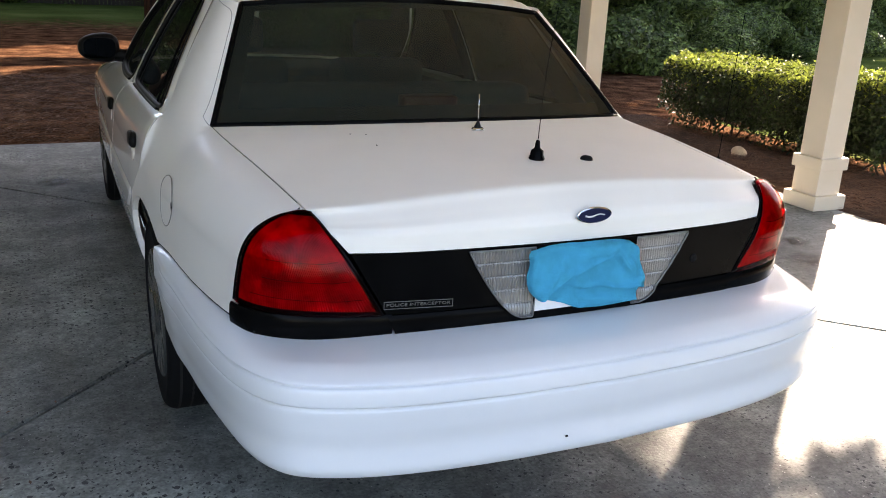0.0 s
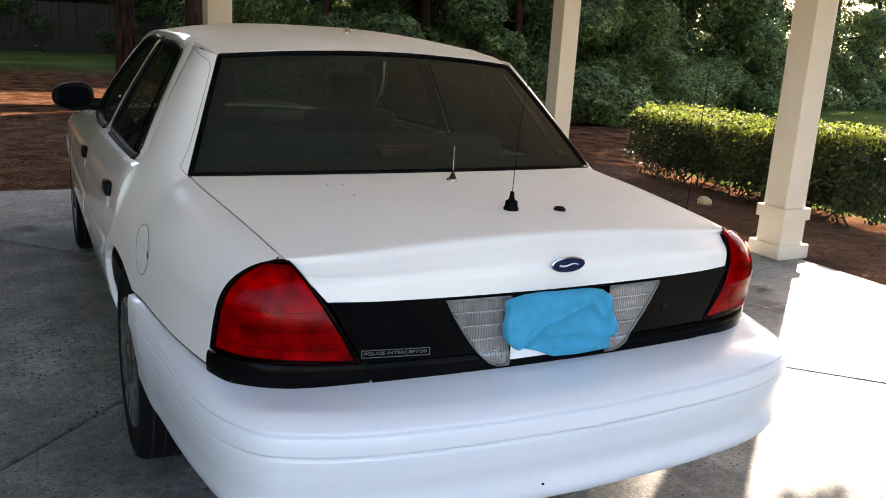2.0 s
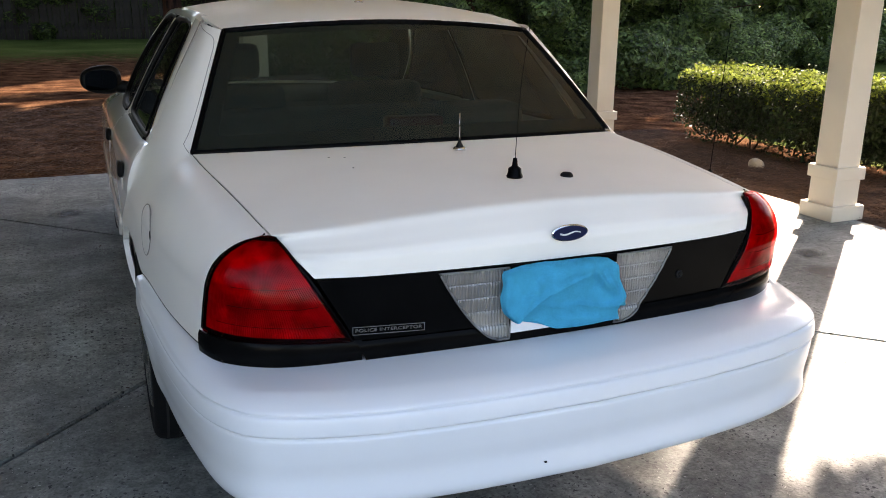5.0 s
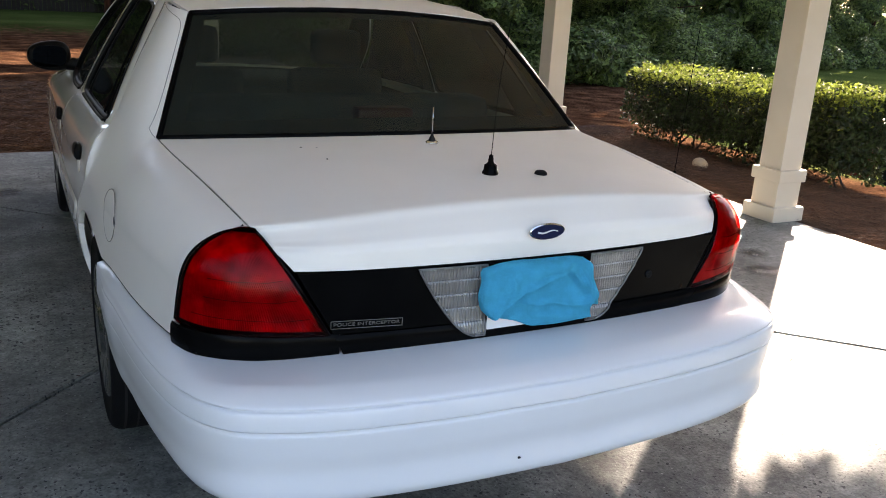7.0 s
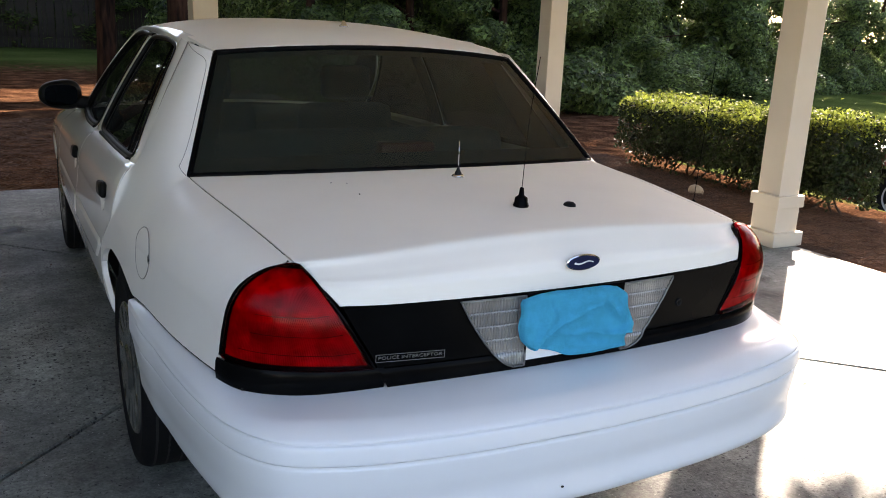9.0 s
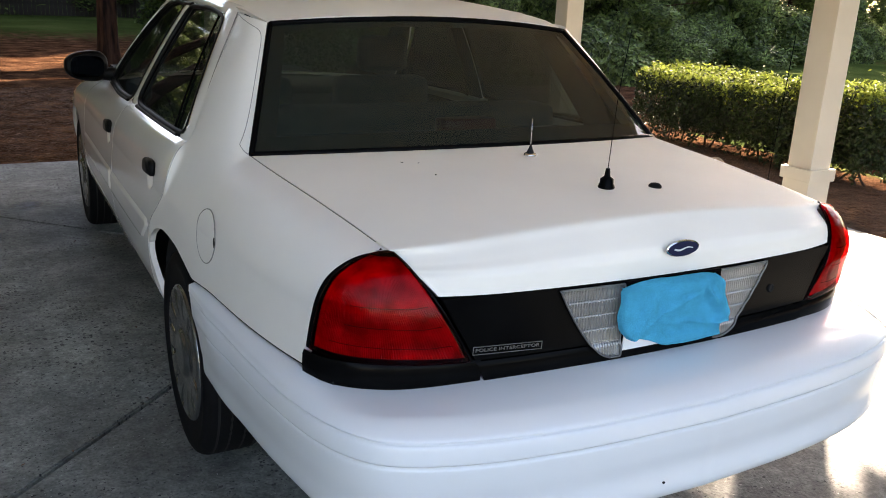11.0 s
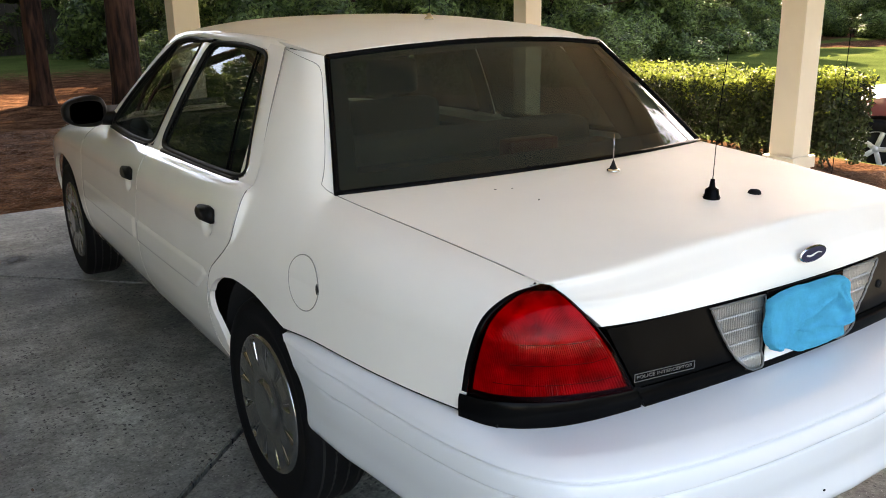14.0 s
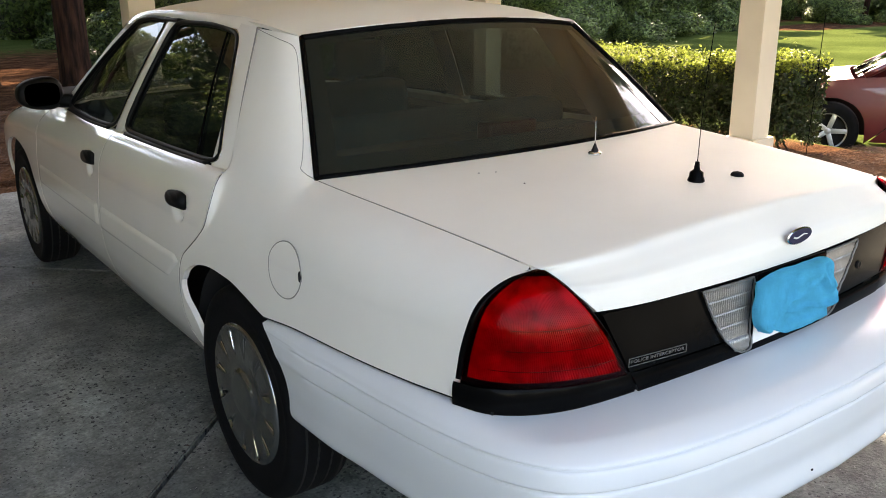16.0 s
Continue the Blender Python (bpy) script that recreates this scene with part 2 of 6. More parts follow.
def skin(p, fold=0.018, middle=MIDDLE, back=False):
    """A sheet of panel from a grid of points, facing away from middle, its rim folded inwards; back: a full inner face too."""
    p = np.array(p, float)
    nrm = grid_normals(p)
    if ((p - middle) * nrm).sum() < 0:
        p, nrm = p[::-1], -nrm[::-1]
    a, b = p.shape[:2]
    verts, faces = p.reshape(-1, 3).tolist(), []
    at = lambda i, j: i * b + j
    for i in range(a - 1):
        for j in range(b - 1):
            faces.append((at(i, j), at(i + 1, j), at(i + 1, j + 1), at(i, j + 1)))
    rim = [(i, 0) for i in range(a)] + [(a - 1, j) for j in range(1, b)] + [(i, b - 1) for i in range(a - 2, -1, -1)] + [(0, j) for j in range(b - 2, 0, -1)]
    if fold:
        base = len(verts)
        verts += [(p[i, j] - fold * nrm[i, j]).tolist() for i, j in rim]
        k = len(rim)
        for r in range(k):
            i0, i1 = at(*rim[r]), at(*rim[(r + 1) % k])
            faces.append((i1, i0, base + r, base + (r + 1) % k))
        if back:
            inner = len(verts)
            q = p - fold * nrm
            verts += q.reshape(-1, 3).tolist()
            for i in range(a - 1):
                for j in range(b - 1):
                    faces.append((inner + at(i, j), inner + at(i, j + 1), inner + at(i + 1, j + 1), inner + at(i + 1, j)))
    me = bpy.data.meshes.new("panel")
    me.from_pydata(verts, [], faces)
    me.update()
    me.shade_smooth()
    # the folded rim stays a hard edge
    if fold:
        pairs = {tuple(sorted((at(*rim[r]), at(*rim[(r + 1) % k])))) for r in range(k)}
        for e in me.edges:
            if tuple(sorted(e.vertices)) in pairs:
                e.use_edge_sharp = True
    return me


def box_bm(bm, lo, hi, bevel=0.0):
    c, d = [(x + y) / 2 for x, y in zip(lo, hi)], [y - x for x, y in zip(lo, hi)]
    made = bmesh.ops.create_cube(bm, size=1, matrix=Matrix.Translation(c) @ Matrix.Diagonal((*d, 1)))["verts"]
    if bevel:
        edges = list({e for v in made for e in v.link_edges})
        bmesh.ops.bevel(bm, geom=edges, offset=bevel, segments=2, affect="EDGES", profile=0.6)
    return bm


def box(lo, hi, bevel=0.0):
    return box_bm(bmesh.new(), lo, hi, bevel)


def lathe(profile, n=48, axis="x"):
    """Turns (radius, along) pairs round an axis."""
    prof = np.array(profile, float)
    a = np.linspace(0, 2 * np.pi, n, endpoint=False)
    ring = np.stack([np.cos(a), np.sin(a)], -1)
    verts, faces, m = [], [], len(prof)
    for r, s in prof:
        for c, d in ring:
            verts.append((s, r * c, r * d) if axis == "x" else (r * c, r * d, s))
    for i in range(m - 1):
        for j in range(n):
            q = (i * n + j, i * n + (j + 1) % n, (i + 1) * n + (j + 1) % n, (i + 1) * n + j)
            faces.append(q)
    me = bpy.data.meshes.new("turned")
    me.from_pydata(verts, [], faces)
    bm = bmesh.new()
    bm.from_mesh(me)
    bmesh.ops.remove_doubles(bm, verts=bm.verts, dist=1e-5)
    bmesh.ops.recalc_face_normals(bm, faces=bm.faces)
    bm.to_mesh(me)
    bm.free()
    return me


def tube(pts, radius, n=8, closed=False, taper=1.0):
    """A round bar along a path."""
    p = np.array(pts, float)
    t = np.gradient(p, axis=0)
    if closed:
        t = np.roll(p, -1, 0) - np.roll(p, 1, 0)
    t /= np.linalg.norm(t, axis=1, keepdims=True) + 1e-12
    ref = np.array([0.31, 0.17, 0.93])
    s = np.cross(t, ref)
    s /= np.linalg.norm(s, axis=1, keepdims=True) + 1e-12
    w = np.cross(t, s)
    a = np.linspace(0, 2 * np.pi, n, endpoint=False)
    rad = radius * np.linspace(1, taper, len(p))[:, None, None]
    ring = p[:, None] + rad * (np.cos(a)[None, :, None] * s[:, None] + np.sin(a)[None, :, None] * w[:, None])
    verts, faces, k = ring.reshape(-1, 3).tolist(), [], len(p)
    for i in range(k if closed else k - 1):
        for j in range(n):
            i2 = (i + 1) % k
            faces.append((i * n + j, i * n + (j + 1) % n, i2 * n + (j + 1) % n, i2 * n + j))
    if not closed:
        faces += [tuple(range(n))[::-1], tuple((k - 1) * n + j for j in range(n))]
    me = bpy.data.meshes.new("bar")
    me.from_pydata(verts, [], faces)
    me.shade_smooth()
    return me


def joined(*meshes):
    """One bmesh out of several meshes or bmeshes."""
    bm = bmesh.new()
    for m in meshes:
        if isinstance(m, bmesh.types.BMesh):
            tmp = bpy.data.meshes.new("tmp")
            m.to_mesh(tmp)
            m.free()
            m = tmp
        bm.from_mesh(m)
    return bm


def placed(mesh, m):
    if isinstance(mesh, bmesh.types.BMesh):
        bmesh.ops.transform(mesh, matrix=m, verts=mesh.verts)
    else:
        mesh.transform(m)
    return mesh


def outline_prism(pts, depth, bevel=0.0):
    """A flat plate in x and z with the given outline, depth thick along y."""
    bm = bmesh.new()
    f = bm.faces.new([bm.verts.new((x, 0, z)) for x, z in pts])
    made = bmesh.ops.extrude_face_region(bm, geom=[f])["geom"]
    bmesh.ops.translate(bm, vec=(0, -depth, 0), verts=[v for v in made if isinstance(v, bmesh.types.BMVert)])
    bmesh.ops.recalc_face_normals(bm, faces=bm.faces)
    if bevel:
        bmesh.ops.bevel(bm, geom=list(bm.edges), offset=bevel, segments=2, affect="EDGES")
    return bm


def leaves(centres, normals, size, rng, spread=0.9, slim=0.5):
    """A mesh of small pointed leaves, folded along the middle."""
    n = len(centres)
    d = normals + spread * rng.normal(size=(n, 3))
    d /= np.linalg.norm(d, axis=1, keepdims=True)
    s = np.cross(d, rng.normal(size=(n, 3)))
    s /= np.linalg.norm(s, axis=1, keepdims=True)
    w = np.cross(d, s)
    L = (size * rng.uniform(0.6, 1.3, n))[:, None]
    tip, root = centres + w * L, centres - w * L
    l, r = centres + s * L * slim + d * L * 0.15, centres - s * L * slim + d * L * 0.15
    v = np.stack([root, l, tip, r], 1).reshape(-1, 3)
    i = np.arange(n)[:, None] * 4
    f = np.concatenate([i + [0, 1, 2], i + [0, 2, 3]], 1).reshape(-1, 3)
    me = bpy.data.meshes.new("leaves")
    me.from_pydata(v.tolist(), [], f.tolist())
    return me


def smooth_step(a, b, x):
    t = np.clip((np.asarray(x, float) - a) / (b - a), 0, 1)
    return t * t * (3 - 2 * t)


# ---- ground, slab, carport ----
def ground_height(x, y):
    dip = smooth_step(6.0, 7.2, x) * (1 - smooth_step(8.5, 14, np.hypot(x - 4, y - 3) + 0 * x)) * (1 - smooth_step(5, 9, y))
    return -0.03 - 0.40 * dip


def ground_sheet():
    ax = np.r_[np.linspace(-400, -20, 14), np.linspace(-18, -7, 12), np.linspace(-6.5, 14, 83), np.linspace(15, 42, 28), np.linspace(50, 400, 12)]
    ay = np.r_[np.linspace(-400, -20, 14), np.linspace(-18, -6, 12), np.linspace(-5.5, 18, 95), np.linspace(19, 45, 27), np.linspace(55, 400, 12)]
    gx, gy = np.meshgrid(ax, ay, indexing="ij")
    gz = ground_height(gx, gy)
    rough = np.array([noise.noise(Vector((x * 0.9, y * 0.9, 0))) for x, y in zip(gx.ravel(), gy.ravel())]).reshape(gx.shape)
    off_slab = np.clip(np.maximum(gx - 4.2, gy - 6.6), 0, 1)
    gz = gz + 0.03 * rough * off_slab
    n, m = gx.shape
    idx = np.arange(n * m).reshape(n, m)
    faces = np.stack([idx[:-1, :-1], idx[1:, :-1], idx[1:, 1:], idx[:-1, 1:]], -1).reshape(-1, 4)
    me = bpy.data.meshes.new("ground")
    me.from_pydata(np.stack([gx, gy, gz], -1).reshape(-1, 3).tolist(), [], faces.tolist())
    me.shade_smooth()
    # how much pine straw covers the soil: round the slab, under the hedge and the pines
    near = (1 - smooth_step(15.5, 31.0, gy + 0.8 * rough)) * (1 - smooth_step(5.75, 6.3, gx + 0.3 * rough - 3.6 * smooth_step(6.3, 8.0, gy)))
    wood = smooth_step(-0.4, 0.6, gy - (13.0 + 0.5 * np.clip(gx - 10, 0, 4) + 0.21 * np.clip(gx - 14, 0, 40)) + 0.4 * rough) * smooth_step(4.0, 6.5, gx)
    bed = smooth_step(0, 1, 1.5 - np.hypot((gx - 27) / 4, (gy - 15.5) / 1.4))
    straw = np.clip(np.maximum(np.maximum(near, wood), bed), 0, 1)
    me.attributes.new("straw", "FLOAT", "POINT").data.foreach_set("value", straw.ravel())
    return me


def ground_material():
    m = bpy.data.materials.new("lawn_and_pine_straw")
    m.use_nodes = True
    n, l = m.node_tree.nodes, m.node_tree.links
    p = n["Principled BSDF"]
    p.inputs["Roughness"].default_value = 0.95
    p.inputs["Specular IOR Level"].default_value = 0.0
    co = n.new("ShaderNodeTexCoord")

    def nz(scale, detail=6.0, stretch=None):
        t = n.new("ShaderNodeTexNoise")
        t.inputs["Scale"].default_value, t.inputs["Detail"].default_value = scale, detail
        l.new(co.outputs["Object"], t.inputs["Vector"])
        return t.outputs["Fac"]

    def ramp(fac, stops):
        r = n.new("ShaderNodeValToRGB")
        while len(r.color_ramp.elements) < len(stops):
            r.color_ramp.elements.new(0.5)
        for e, (pos, c) in zip(r.color_ramp.elements, stops):
            e.position, e.color = pos, (*c, 1)
        l.new(fac, r.inputs[0])
        return r.outputs[0]

    def mix(fac, a, b, blend="MIX", amount=1.0):
        x = n.new("ShaderNodeMix")
        x.data_type, x.blend_type = "RGBA", blend
        if fac is None:
            x.inputs["Factor"].default_value = amount
        else:
            l.new(fac, x.inputs["Factor"])
        l.new(a, x.inputs["A"])
        l.new(b, x.inputs["B"])
        return x.outputs["Result"]

    grass = ramp(nz(0.35), [(0.32, (0.036, 0.052, 0.014)), (0.55, (0.060, 0.082, 0.022)), (0.72, (0.098, 0.108, 0.036))])
    grass = mix(None, grass, ramp(nz(45), [(0.3, (0.55, 0.55, 0.55)), (0.7, (1.25, 1.25, 1.25))]), "MULTIPLY", 0.8)
    straw = ramp(nz(3.0), [(0.28, (0.022, 0.010, 0.006)), (0.5, (0.058, 0.030, 0.018)), (0.72, (0.125, 0.067, 0.037))])
    straw = mix(None, straw, ramp(nz(38, 9), [(0.3, (0.12, 0.12, 0.12)), (0.7, (2.0, 1.9, 1.75))]), "MULTIPLY", 0.85)
    at = n.new("ShaderNodeAttribute")
    at.attribute_name = "straw"
    add = n.new("ShaderNodeMath")
    add.operation = "ADD"
    l.new(at.outputs["Fac"], add.inputs[0])
    l.new(nz(6), add.inputs[1])
    edge = n.new("ShaderNodeMapRange")
    edge.inputs["From Min"].default_value, edge.inputs["From Max"].default_value = 0.85, 1.15
    l.new(add.outputs[0], edge.inputs["Value"])
    l.new(mix(edge.outputs[0], grass, straw), p.inputs["Base Color"])
    b = n.new("ShaderNodeBump")
    b.inputs["Strength"].default_value, b.inputs["Distance"].default_value = 0.8, 0.03
    l.new(nz(60, 8), b.inputs["Height"])
    l.new(b.outputs[0], p.inputs["Normal"])
    return m


def concrete_detail(m):
    """Mottled worn concrete: blotches at three sizes, and dark and pale chips that gather in patches."""
    n, l = m.node_tree.nodes, m.node_tree.links
    p = n["Principled BSDF"]
    col = p.inputs["Base Color"].links[0].from_socket
    co = n.new("ShaderNodeTexCoord")

    def noise_range(scale, low, high, detail=8.0, a=0.36, b=0.64):
        t, r = n.new("ShaderNodeTexNoise"), n.new("ShaderNodeMapRange")
        t.inputs["Scale"].default_value, t.inputs["Detail"].default_value, t.inputs["Roughness"].default_value = scale, detail, 0.62
        for name, v in (("From Min", a), ("From Max", b), ("To Min", low), ("To Max", high)):
            r.inputs[name].default_value = v
        l.new(co.outputs["Object"], t.inputs["Vector"])
        l.new(t.outputs["Fac"], r.inputs["Value"])
        return r.outputs[0]

    for scale, low, high in ((0.55, 0.72, 1.28), (4.5, 0.70, 1.30), (26, 0.72, 1.28)):
        x = n.new("ShaderNodeMix")
        x.data_type, x.blend_type = "RGBA", "MULTIPLY"
        x.inputs["Factor"].default_value = 1.0
        l.new(col, x.inputs["A"])
        l.new(noise_range(scale, low, high), x.inputs["B"])
        col = x.outputs["Result"]
    wob, warp = n.new("ShaderNodeTexNoise"), n.new("ShaderNodeMix")
    wob.inputs["Scale"].default_value, wob.inputs["Detail"].default_value = 70.0, 2.0
    warp.data_type, warp.blend_type = "RGBA", "ADD"
    warp.inputs["Factor"].default_value = 0.02
    l.new(co.outputs["Object"], wob.inputs["Vector"])
    l.new(co.outputs["Object"], warp.inputs["A"])
    l.new(wob.outputs["Color"], warp.inputs["B"])
    # chips: one cell in three or four holds a dark or a pale one, more of them in worn patches
    for scale, size, tone, patch, share in ((42, 0.30, (0.020, 0.021, 0.020, 1), 1.5, 0.14), (75, 0.34, (0.05, 0.05, 0.045, 1), 2.3, 0.22), (60, 0.18, (0.34, 0.35, 0.32, 1), 1.7, 0.10), (33, 0.30, (0.06, 0.06, 0.055, 1), 0.9, 0.22)):
        v, less, x = n.new("ShaderNodeTexVoronoi"), n.new("ShaderNodeMath"), n.new("ShaderNodeMix")
        pick, gate, both = n.new("ShaderNodeSeparateColor"), n.new("ShaderNodeMath"), n.new("ShaderNodeMath")
        v.voronoi_dimensions = "2D"
        v.inputs["Scale"].default_value = scale
        l.new(warp.outputs["Result"], v.inputs["Vector"])
        l.new(v.outputs["Color"], pick.inputs[0])
        gate.operation, both.operation = "LESS_THAN", "MULTIPLY"
        gate.inputs[1].default_value = share
        l.new(pick.outputs[0], gate.inputs[0])
        less.operation = "LESS_THAN"
        l.new(v.outputs["Distance"], less.inputs[0])
        l.new(noise_range(patch, size * 0.25 if scale > 30 else -0.3, size, 6.0, 0.42, 0.62), less.inputs[1])
        l.new(less.outputs[0], both.inputs[0])
        l.new(gate.outputs[0], both.inputs[1])
        x.data_type = "RGBA"
        x.inputs["B"].default_value = tone
        l.new(both.outputs[0], x.inputs["Factor"])
        l.new(col, x.inputs["A"])
        col = x.outputs["Result"]
    l.new(col, p.inputs["Base Color"])


concrete_detail(CONCRETE)
tagged(part("ground", ground_sheet(), ground_material()), label="lawn and brown pine straw ground", category="ground", kind="structure")


def slab_piece(pts, top=0.0, thick=0.12):
    bm = bmesh.new()
    f = bm.faces.new([bm.verts.new((x, y, top)) for x, y in pts])
    if f.normal.z < 0:
        f.normal_flip()
    made = bmesh.ops.extrude_face_region(bm, geom=[f])["geom"]
    bmesh.ops.translate(bm, vec=(0, 0, -thick), verts=[v for v in made if isinstance(v, bmesh.types.BMVert)])
    bmesh.ops.recalc_face_normals(bm, faces=bm.faces)
    edges = [e for e in bm.edges if all(v.co.z > top - 1e-4 for v in e.verts)]
    bmesh.ops.bevel(bm, geom=edges, offset=0.006, segments=2, affect="EDGES")
    return bm


slab = tagged(part("floor", box((-7.4, -14.0, -0.11), (3.85, 6.25, -0.055)), JOINT, smooth=False), label="grey pebbled concrete carport slab with diagonal joints", category="concrete slab", kind="structure")
CX, CY, G = 0.25, 3.0, 0.006  # the joints cross under the parked car
XL, XR, YB, YF = -3.12, 3.62, -0.36, 6.34
RIGHT = 3.92
corners = [(XL, YB), (XR, YB), (XR, YF), (XL, YF)]
for k in range(4):
    a, b = Vector(corners[k]), Vector(corners[(k + 1) % 4])
    c = Vector((CX, CY))
    mid = (a + b + c) / 3
    tri_pts = [q + (mid - q).normalized() * G * 2.2 for q in (a, b, c)]
    pts = [tuple(q) for q in tri_pts]
    if k == 1:
        pts = [pts[0], (RIGHT, YB + 0.012), (RIGHT, YF - 0.05), pts[1], pts[2]]
    part("concrete_panel", slab_piece(pts), CONCRETE, slab, smooth=False)
part("concrete_panel", slab_piece([(-7.4, YB + 0.0), (XL - 0.012, YB), (XL - 0.012, YF), (-7.4, YF + 0.25)]), CONCRETE, slab, smooth=False)
part("concrete_panel", slab_piece([(-7.4, -2.8), (RIGHT, -2.8), (RIGHT, YB - 0.012), (-7.4, YB - 0.012)]), CONCRETE, slab, smooth=False)
# unseen panel added behind the viewpoint to bounce sun onto ceiling and car
part("concrete_panel", slab_piece([(-7.4, -14), (RIGHT, -14), (RIGHT, -2.815), (-7.4, -2.815)]), DRIVE, slab, "unseen driveway panel added to bounce sunlight", smooth=False)

POST = thing("porch_post", "square cream-painted carport post with collar and plinth", "post", pose(3.83, 2.93, 0), "carport posts")


def build_post(root):
    w = 0.102
    part("shaft", box((-w, -w, 0.36), (w, w, 2.62), 0.006), CREAM, root, smooth=False)
    part("base_block", box((-w - 0.012, -w - 0.012, 0.10), (w + 0.012, w + 0.012, 0.30), 0.005), CREAM, root, smooth=False)
    part("collar", box((-w - 0.032, -w - 0.032, 0.285), (w + 0.032, w + 0.032, 0.375), 0.008), CREAM, root, smooth=False)
    part("plinth", box((-w - 0.048, -w - 0.048, 0.0), (w + 0.048, w + 0.048, 0.105), 0.008), CREAM, root, smooth=False)
    part("cap", box((-w - 0.03, -w - 0.03, 2.55), (w + 0.03, w + 0.03, 2.64), 0.006), CREAM, root, smooth=False)


build_post(POST)
for px, py in ((3.97, 6.2), (0.33, 5.97), (-3.2, 6.1), (-6.9, 6.1), (-6.9, 2.93), (-6.9, -0.2)):
    copy_thing(POST, pose(px, py, 0))

roof = bmesh.new()
RL, RB = -7.3, -0.80  # far left and rear eaves of the two-bay roof
box_bm(roof, (RL, RB, 3.30), (4.35, 6.75, 3.40))
for lo, hi in (((4.15, RB, 2.9), (4.35, 6.75, 3.297)), ((RL, RB, 2.9), (RL + 0.15, 6.75, 3.297)), ((RL + 0.153, 6.55, 2.9), (4.147, 6.75, 3.297)), ((RL + 0.153, RB, 2.9), (4.147, RB + 0.15, 3.297))):
    box_bm(roof, lo, hi)
for lo, hi in (((3.74, -0.44, 2.64), (3.92, 6.35, 2.897)), ((-6.99, -0.44, 2.64), (-6.81, 6.35, 2.80)), ((-6.807, 6.09, 2.64), (3.737, 6.27, 2.897)), ((-6.807, -0.42, 2.64), (3.737, -0.24, 2.80))):
    box_bm(roof, lo, hi)
tagged(part("ceiling", roof, CEIL, smooth=False), label="cream-painted carport roof on beams", category="carport roof", kind="structure")


# ---- hedge, trees, fence ----
def hedge(label, lo, hi, count, seed):
    """Clipped leaves over a rounded block, denser on top with sunlight put into their colour, bare stems below."""
    rng = np.random.default_rng(seed)
    root = thing("boxwood_hedge", label, "hedge", pose((lo[0] + hi[0]) / 2, (lo[1] + hi[1]) / 2, -0.03), "clipped hedges")
    hx, hy, h = (hi[0] - lo[0]) / 2, (hi[1] - lo[1]) / 2, hi[2] - lo[2]
    areas = np.array([4 * hx * hy * 2.2, 4 * hx * h, 4 * hy * h])
    pick = rng.choice(3, count, p=areas / areas.sum())
    q = rng.uniform(-1, 1, (count, 3))
    sgn = rng.choice([-1, 1], count)
    c = np.zeros((count, 3))
    nrm = np.zeros((count, 3))
    for i, (a, s) in enumerate(zip(pick, sgn)):
        x, y, z = q[i]
        z = 0.5 + 0.5 * z
        if a == 0:
            c[i], nrm[i] = (x * hx, y * hy, 1), (0, 0, 1)
        elif a == 1:
            c[i], nrm[i] = (x * hx, s * hy, z), (0, s, 0.2)
        else:
            c[i], nrm[i] = (s * hx, y * hy, z), (s, 0, 0.2)
    depth = rng.exponential(0.06, count)
    low = c[:, 2]
    lump = np.array([noise.noise(Vector((x * 3, y * 3, z * 3 + seed))) for x, y, z in c])
    c[:, 2] = np.where(pick == 0, h + 0.05 * lump, 0.10 * h + low * 0.9 * h)
    c[:, 2] += np.where(pick == 0, rng.exponential(0.018, count), 0)
    c -= nrm * np.minimum(depth, 0.3)[:, None]
    c += nrm * (0.05 * lump)[:, None]
    edge = np.clip((np.abs(c[:, 0]) / hx - 0.86) / 0.14, 0, 1) ** 2 + np.clip((np.abs(c[:, 1]) / hy - 0.95) / 0.05, 0, 1) ** 2
    c[:, 2] -= np.where(pick == 0, 0.06 * edge, 0)
    # sparser near the ground, with see-through holes
    hole = np.array([noise.noise(Vector((x * 2.2 + 9, y * 2.2, z * 2.6 + seed))) for x, y, z in c])
    keep = (pick == 0) | ((rng.uniform(size=count) < 0.22 + 1.6 * c[:, 2] / h) & (hole < 0.06 + 0.62 * c[:, 2] / h))
    # leaves on and near the top get the sunlit colour
    top_lit = keep & ((pick == 0) & (rng.uniform(size=count) < 0.75) | (c[:, 2] > 0.91 * h) & (rng.uniform(size=count) < 0.5))
    part("foliage", leaves(c[keep & ~top_lit], nrm[keep & ~top_lit], 0.024, rng), HEDGE, root, smooth=False)
    part("sunlit_top_leaves", leaves(c[top_lit] + [0, 0, 0.012], nrm[top_lit], 0.020, rng), LIT_TOP, root, "yellow-green top leaves with the sunlight in their colour", smooth=False)
    k = count // 3
    deep = rng.uniform(-0.8, 0.8, (k, 3)) * [hx, hy, 0.42 * h] + [0, 0, 0.55 * h]
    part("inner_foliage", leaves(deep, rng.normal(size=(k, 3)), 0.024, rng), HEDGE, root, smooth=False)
    for k in range(int(hy * 2 / 0.16)):
        y0 = -hy + 0.1 + k * 0.16 + rng.uniform(-0.05, 0.05)
        p = np.array([(rng.uniform(-0.3, 0.3) * hx, y0, 0), (rng.uniform(-0.6, 0.6) * hx, y0 + rng.uniform(-0.1, 0.1), 0.25 * h), (rng.uniform(-0.9, 0.9) * hx, y0 + rng.uniform(-0.25, 0.25), 0.8 * h)])
        part("stem", tube(line(p, 7), 0.012, 5, taper=0.4), TWIG, root)


